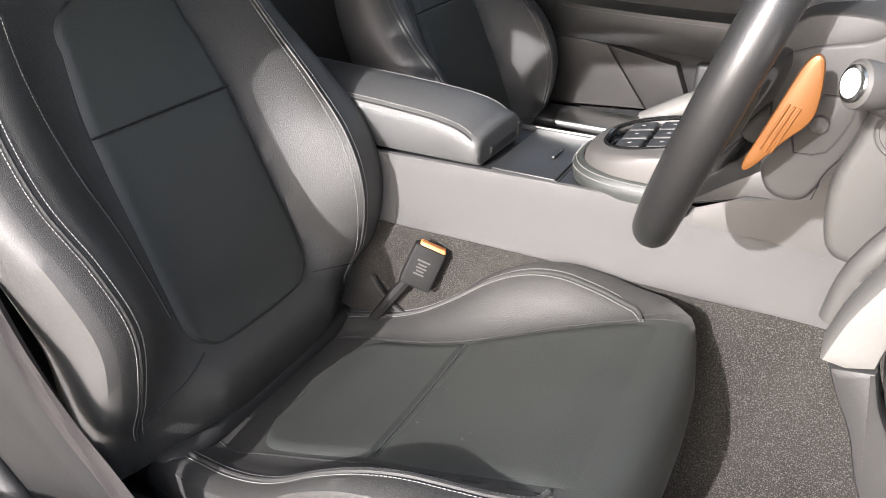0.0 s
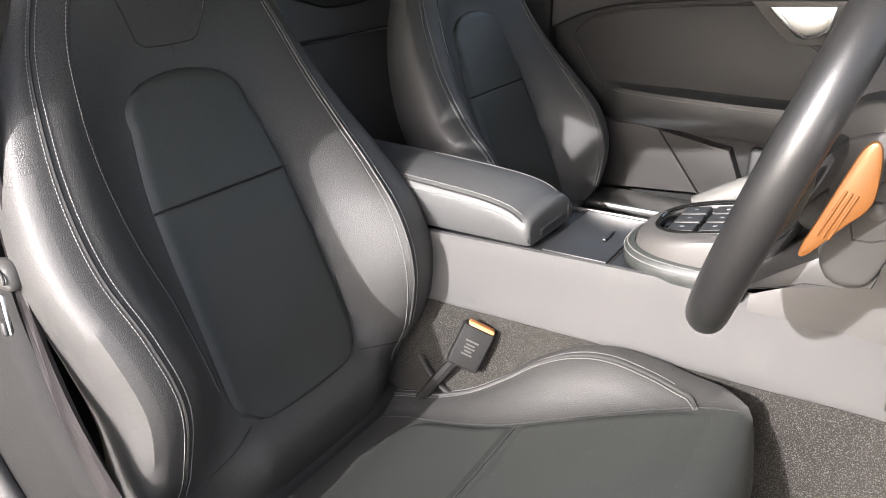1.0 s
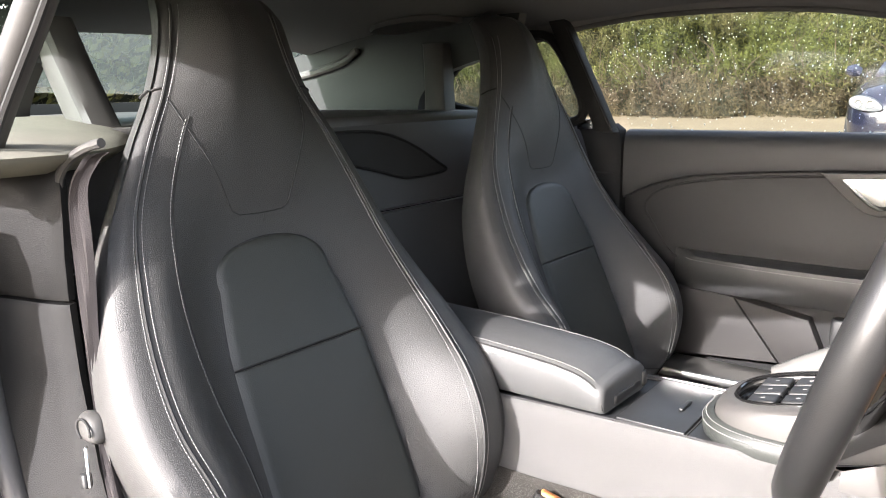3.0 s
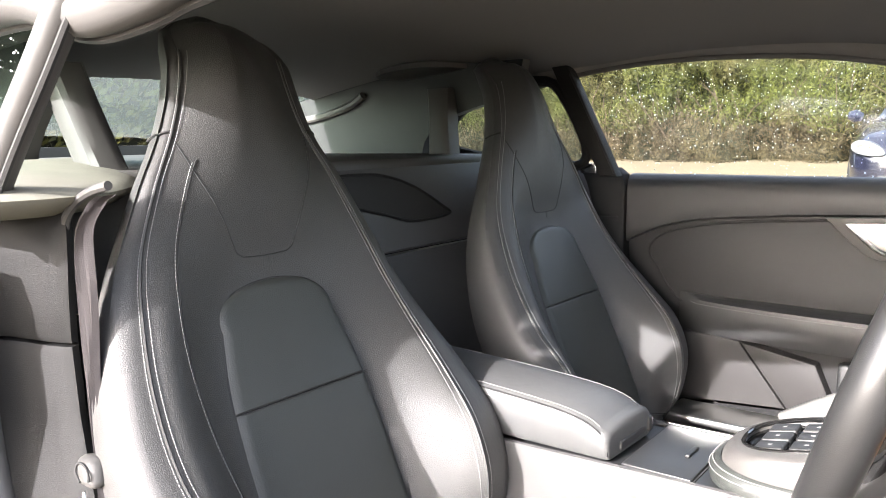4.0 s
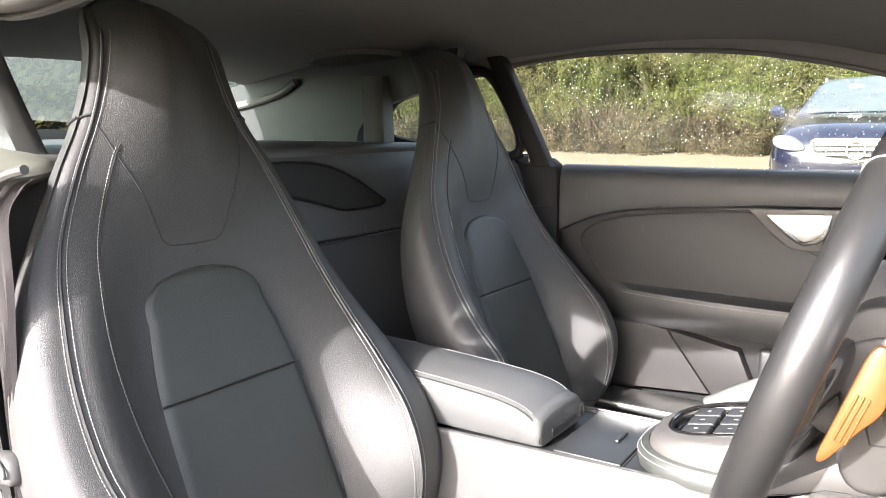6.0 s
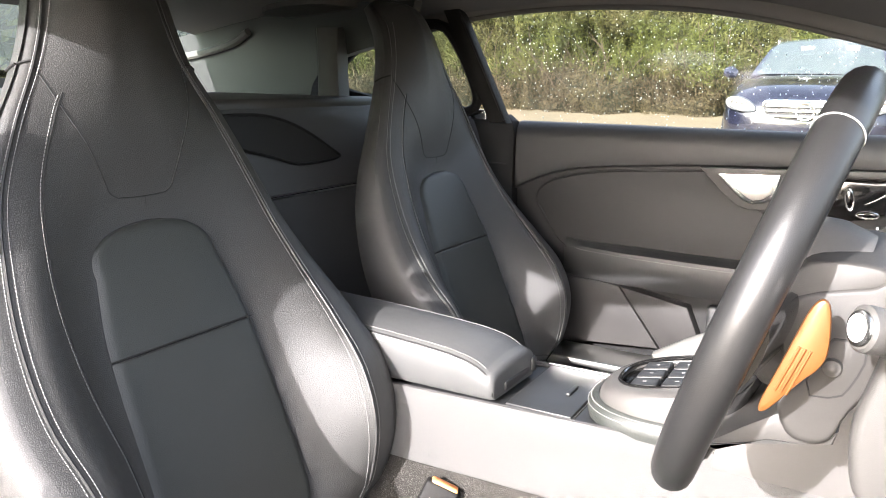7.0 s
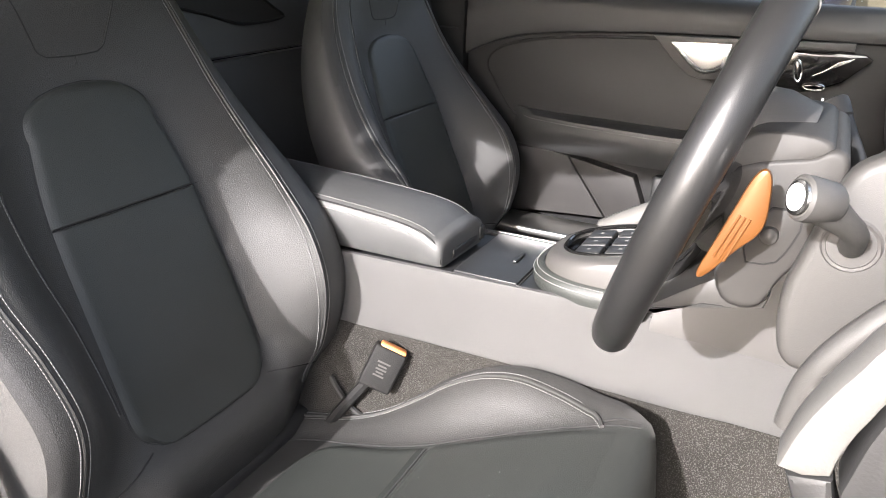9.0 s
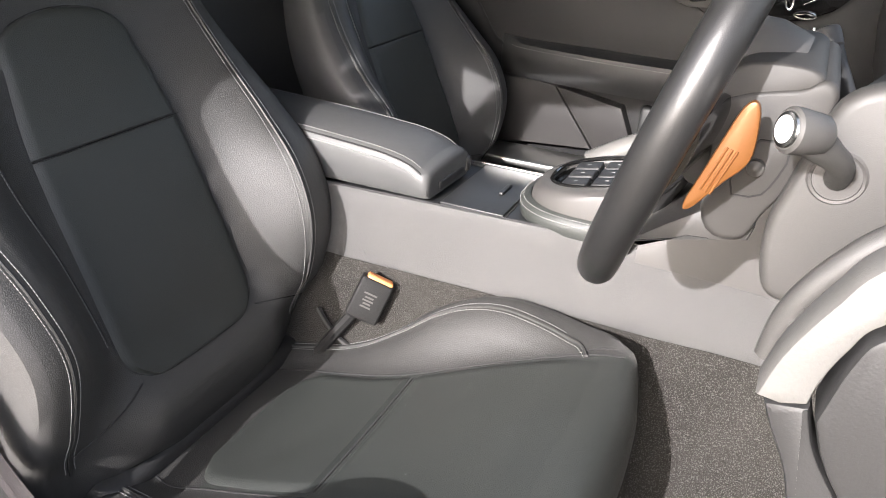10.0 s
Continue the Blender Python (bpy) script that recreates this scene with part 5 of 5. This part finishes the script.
def build_outside():
    ys = [-300, -60, -20, -8, -3, 0, 3, 4.2, 4.4, 5, 6, 8, 10, 12, 14, 18, 22, 24, 60, 300]
    xs = [-300, -60, -25, -12, -6, -3, 0, 3, 6, 12, 25, 60, 300]
    solo("ground", grid([[(x, y, ground_z(y)) for x in xs] for y in ys]), GRAVEL, "pale sandy gravel drive", "ground", kind="structure", smooth=True)
    rng = random.Random(3)

    def leaf_material(name, a, b):
        m = bpy.data.materials.new(name)
        m.use_nodes = True
        n, l = m.node_tree.nodes, m.node_tree.links
        g, mix = n.new("ShaderNodeNewGeometry"), n.new("ShaderNodeMixRGB")
        l.new(g.outputs["Random Per Island"], mix.inputs[0])
        mix.inputs[1].default_value, mix.inputs[2].default_value = (*a, 1), (*b, 1)
        co, cloud, pick, warm = n.new("ShaderNodeTexCoord"), n.new("ShaderNodeTexNoise"), n.new("ShaderNodeMapRange"), n.new("ShaderNodeMixRGB")
        cloud.inputs["Scale"].default_value = 0.9
        cloud.inputs["Detail"].default_value = 4.0
        pick.inputs[1].default_value, pick.inputs[2].default_value, pick.inputs[4].default_value = 0.42, 0.68, 0.75
        l.new(co.outputs["Object"], cloud.inputs["Vector"])
        l.new(cloud.outputs["Fac"], pick.inputs[0])
        l.new(pick.outputs[0], warm.inputs[0])
        l.new(mix.outputs[0], warm.inputs[1])
        warm.inputs[2].default_value = (0.062, 0.050, 0.022, 1)
        l.new(warm.outputs[0], n["Principled BSDF"].inputs["Base Color"])
        n["Principled BSDF"].inputs["Roughness"].default_value = 0.6
        n["Principled BSDF"].inputs["Specular IOR Level"].default_value = 0.25
        return m
    GREEN = leaf_material("hedge_green", (0.016, 0.024, 0.006), (0.080, 0.086, 0.017))
    DRY = leaf_material("dry_foliage", (0.028, 0.022, 0.013), (0.085, 0.066, 0.038))
    BARK = material("hedge_wood", (0.060, 0.044, 0.030), 0.9, scale=20, grain=0.4, depth=0.0)
    # near-black backing: the shade deep between the leaves, put into a colour
    INSIDE = material("hedge_shade", (0.012, 0.014, 0.006), 0.9, scale=3, grain=0.4, depth=0.0)
    hedge = thing("hedge", "tall sunlit conifer hedge with bare brown stems below", "hedge", (-4, 14.5, 0.4), kind="stuff")

    def face_y(x, z):
        return 14.2 + 0.85 * noise.noise((x * 0.45, z * 0.6, 2)) + 0.65 * noise.noise((x * 1.3, z * 1.1, 7)) + 0.30 * noise.noise((x * 4, z * 3, 4)) + 0.10 * z

    def bunch(n, x0, x1, z0, z1, size, low):
        co, fa = [], []
        for i in range(n):
            x = x0 + (x1 - x0) * rng.random()
            z = z0 + (z1 - z0) * rng.random()
            edge = 0.9 + 0.45 * noise.noise((x * 0.7, 5, 1))
            if low != (z < edge + 0.5 * rng.random() - 0.25):
                continue
            y = face_y(x, z) + abs(rng.gauss(0, 0.22))
            s = size * (0.5 + rng.random())
            sway = noise.noise((x * 0.8, z * 0.8, 12))
            e = Vector((rng.gauss(0.9 * sway, 0.55), rng.gauss(-0.35, 0.35), rng.gauss(0.55, 0.5))).normalized() * s
            f = e.cross(Vector((rng.gauss(0, 0.7), -1, rng.gauss(0.4, 0.5)))).normalized() * s * 0.20
            c = Vector((x, y, 0.40 + z))
            k = len(co)
            co += [c - e, c + f, c + e * 1.1, c - f]
            fa.append((k, k + 1, k + 2, k + 3))
        me = bpy.data.meshes.new("leaves")
        me.from_pydata(co, [], fa)
        return me
    for nm, me, mat in (("green_sprays", bunch(300000, -11, 6, 0.3, 4.6, 0.038, False), GREEN), ("dry_sprays", bunch(90000, -11, 6, 0.0, 1.8, 0.034, True), DRY)):
        me.materials.append(mat)
        o = new(nm, me)
        o.parent = hedge
        o.matrix_parent_inverse = Matrix.Translation(hedge.location).inverted()
        o["kind"] = "stuff"
    bm = bmesh.new()
    for i in range(300):
        x = -17 + 26 * rng.random()
        z = 0.3 + 0.9 * rng.random()
        y = face_y(x, z) + 0.05
        dx, dz = rng.gauss(0, 0.30), 0.25 + 0.5 * rng.random()
        pts = [(x, y + 0.3, ground_z(14) + z - 0.2), (x + dx * 0.5, y + 0.1, ground_z(14) + z + dz * 0.5), (x + dx, y - 0.05, ground_z(14) + z + dz)]
        tube(pts, [0.012, 0.009, 0.004], 4, bm)
    part("bare_stems", bm, BARK, hedge)["kind"] = "stuff"
    # dark sheet behind the sprays stands in for the hedge's inner shade
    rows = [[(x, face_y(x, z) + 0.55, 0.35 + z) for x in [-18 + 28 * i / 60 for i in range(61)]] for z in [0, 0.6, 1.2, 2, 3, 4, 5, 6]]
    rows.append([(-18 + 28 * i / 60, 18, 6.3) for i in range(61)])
    part("shade_backing", grid(rows), INSIDE, hedge)["kind"] = "stuff"
    # green beyond the rear glass
    rear = thing("hedge", "blurred green hedge behind the car", "hedge", (-9, 4, 0), kind="stuff")
    co, fa = [], []
    for i in range(30000):
        y = -6 + 16 * rng.random()
        z = 0.2 + 4.5 * rng.random()
        x = -9.5 + 0.6 * noise.noise((y * 0.6, z * 0.6, 9)) - abs(rng.gauss(0, 0.2))
        d = Vector((rng.gauss(0.5, 0.7), rng.gauss(0, 1), rng.gauss(0.3, 0.8))).normalized()
        e = d.orthogonal().normalized() * 0.07 * (0.5 + rng.random())
        f = d.cross(e) * 0.5
        c = Vector((x, y, z))
        k = len(co)
        co += [c - e, c + f, c + e, c - f]
        fa.append((k, k + 1, k + 2, k + 3))
    me = bpy.data.meshes.new("leaves")
    me.from_pydata(co, [], fa)
    me.materials.append(GREEN)
    o = new("green_sprays", me)
    o.parent = rear
    o.matrix_parent_inverse = Matrix.Translation(rear.location).inverted()
    o["kind"] = "stuff"
    # dark box behind the rear sprays, again painted shade
    part("shade_backing", box(-10.8, -10.0, -7, 11, 0, 4.6), INSIDE, rear)["kind"] = "stuff"


def build_parked_car():
    BLUE = material("deep_blue_paint", (0.008, 0.009, 0.018), 0.22, scale=60, depth=0.0, coat=1.0, stain=0.1, stain_scale=2)
    LAMP = material("lamp_lens", (0.10, 0.105, 0.11), 0.3, scale=30, grain=0.4, depth=0.0, spec=0.4)
    SCREEN = material("screen_glass", (0.05, 0.062, 0.056), 0.15, scale=3, grain=0.2, depth=0.0, coat=0.4)
    X, Y, Z = -0.02, 8.0, ground_z(8.0)
    car = thing("parked_car", "deep blue estate car parked facing us on the gravel", "car", (X, Y + 2.3, Z))

    def P(u, v, w):
        return (X + u, Y + v, Z + w)
    # body: sections from nose to tail as (distance back, half width, bottom, shoulder, crown)
    secs = [(0.00, 0.62, 0.30, 0.60, 0.66), (0.06, 0.74, 0.22, 0.66, 0.74), (0.18, 0.83, 0.20, 0.71, 0.83), (0.40, 0.88, 0.20, 0.78, 0.90), (0.80, 0.905, 0.20, 0.86, 0.97), (1.25, 0.905, 0.20, 0.92, 1.02), (2.0, 0.905, 0.2, 0.95, 1.0), (3.5, 0.905, 0.2, 0.97, 1.0), (4.5, 0.86, 0.25, 0.97, 1.0), (4.7, 0.78, 0.30, 0.95, 0.98)]
    rows = []
    for v, w, b, s, c in secs:
        half = [(0, c), (w * 0.35, c - 0.004), (w * 0.62, c - 0.018), (w * 0.80, c - 0.045), (w * 0.93, s - 0.01), (w, s - 0.09), (w * 1.0, (s + b) / 2), (w * 0.98, b + 0.06), (w * 0.9, b)]
        rows.append([P(-u, v, z) for u, z in half[:0:-1]] + [P(u, v, z) for u, z in half])
    part("body", grid(rows, ring=True, caps=True), BLUE, car)
    # cabin: glass band with roof and pillars
    cab = [(1.15, 0.74, 0.985, 0.02), (1.5, 0.70, 1.14, 0.03), (1.9, 0.635, 1.33, 0.035), (2.1, 0.60, 1.405, 0.04), (2.6, 0.60, 1.445, 0.045), (3.8, 0.60, 1.43, 0.04), (4.4, 0.58, 1.36, 0.03), (4.65, 0.62, 1.0, 0.02)]
    rows = []
    for v, w, z, c in cab:
        rows.append([P(-0.80, v, 0.95), P(-w - 0.02, v, z - 0.02), P(-w, v, z), P(-w * 0.5, v, z + c * 0.7), P(0, v, z + c), P(w * 0.5, v, z + c * 0.7), P(w, v, z), P(w + 0.02, v, z - 0.02), P(0.80, v, 0.95)])
    part("cabin", grid(rows), BLUE, car)
    rows = []
    for v, w, z, c in cab[:4]:
        rows.append([P(-w * 0.93, v - 0.008, z + 0.012), P(-w * 0.5, v - 0.012, z + c * 0.7 + 0.008), P(0, v - 0.014, z + c + 0.008), P(w * 0.5, v - 0.012, z + c * 0.7 + 0.008), P(w * 0.93, v - 0.008, z + 0.012)])
    part("windscreen", grid(rows), SCREEN, car, "pale reflecting windscreen")
    for u in (-0.28, 0.22):
        part("screen_sticker", box(X + u, X + u + 0.14, Y + 1.80, Y + 1.81, Z + 1.325, Z + 1.350), WHITE_MARK, car, smooth=False)
    for side in (-1, 1):
        lamp = smooth_loop([(side * 0.46, 0.60), (side * 0.60, 0.58), (side * 0.79, 0.63), (side * 0.81, 0.73), (side * 0.70, 0.765), (side * 0.53, 0.70)], 2)
        lm = part("headlight", prism([(X + u, Z + z) for u, z in lamp], "y", Y - 0.035, Y + 0.22, 0.02), LAMP, car, "clear headlight")
        for k in (0, 1):
            c = [P(side * (0.60 + 0.11 * k) + 0.032 * math.cos(a), -0.042, 0.665 + 0.012 * k + 0.032 * math.sin(a)) for a in [2 * math.pi * i / 16 for i in range(16)]]
            part("lamp_ring", tube(c, 0.008, 6, closed=True), CHROME, lm)
        m = [P(side * 0.93, 1.35, 1.00), P(side * 1.0, 1.33, 1.02), P(side * 1.07, 1.34, 1.03)]
        part("door_mirror", tube(m, [0.05, 0.085, 0.05], 10), BODY_PAINT, car)
        part("roof_rail", tube([P(side * 0.58, 2.15, 1.43), P(side * 0.59, 2.4, 1.475), P(side * 0.59, 3.6, 1.47), P(side * 0.57, 4.2, 1.41)], 0.018, 6), CHROME, car)
        for v in (0.85, 3.65):
            wh = [P(side * 0.82, v + 0.32 * math.cos(a), 0.33 + 0.32 * math.sin(a)) for a in [2 * math.pi * i / 28 for i in range(28)]]
            ty = part("tyre", tube(wh, 0.10, 8, closed=True), PLASTIC_DARK, car)
            part("wheel_disc", prism([(Y + v + 0.25 * math.cos(a), Z + 0.33 + 0.25 * math.sin(a)) for a in [2 * math.pi * i / 20 for i in range(20)]], "x", X + side * 0.80, X + side * 0.86), ALLOY, ty)
    gr = smooth_loop([(-0.44, 0.70), (-0.36, 0.50), (0.36, 0.50), (0.44, 0.70), (0.30, 0.715), (-0.30, 0.715)], 2)
    g = part("grille", prism([(X + u, Z + z) for u, z in gr], "y", Y - 0.05, Y + 0.05, 0.01), PLASTIC_DARK, car, "black grille in a bright frame")
    part("grille_frame", tube([P(u, -0.055, z) for u, z in gr], 0.012, 6, closed=True), CHROME, g)
    for z in (0.555, 0.61, 0.66):
        part("grille_bar", box(X - 0.36 - 0.2 * (z - 0.55), X + 0.36 + 0.2 * (z - 0.55), Y - 0.075, Y - 0.05, Z + z - 0.012, Z + z + 0.012, 0.005), CHROME, g)
    part("round_badge", tube([P(0.085 * math.cos(a), -0.085, 0.608 + 0.085 * math.sin(a)) for a in [2 * math.pi * i / 28 for i in range(28)]], 0.012, 6, closed=True), CHROME, g)
    part("lower_intake", box(X - 0.55, X + 0.55, Y - 0.03, Y + 0.05, Z + 0.28, Z + 0.40, 0.02), PLASTIC_DARK, car)


build_shell()
for sd in (-1, 1):
    brace(sd)
driver_seat_and_copy()
build_console()
build_steering()
build_dash()
build_passenger_door()
before = set(bpy.data.objects)
build_near_side()
# the post trim, belt and seals lean in towards the seat as they rise
ANCHOR = Vector((0.737, -1.045, 1.027))


for o in set(bpy.data.objects) - before:
    if o.type == "MESH" and not o.name.startswith(("body_side", "pillar_near", "bright_line")):
        for v in o.data.vertices:
            k = 1.02 + 0.10 * min(1.0, max(0.0, (v.co.z - 0.55) / 0.2))
            v.co = ANCHOR + (v.co - ANCHOR) * k
build_buckle()
build_outside()
build_parked_car()
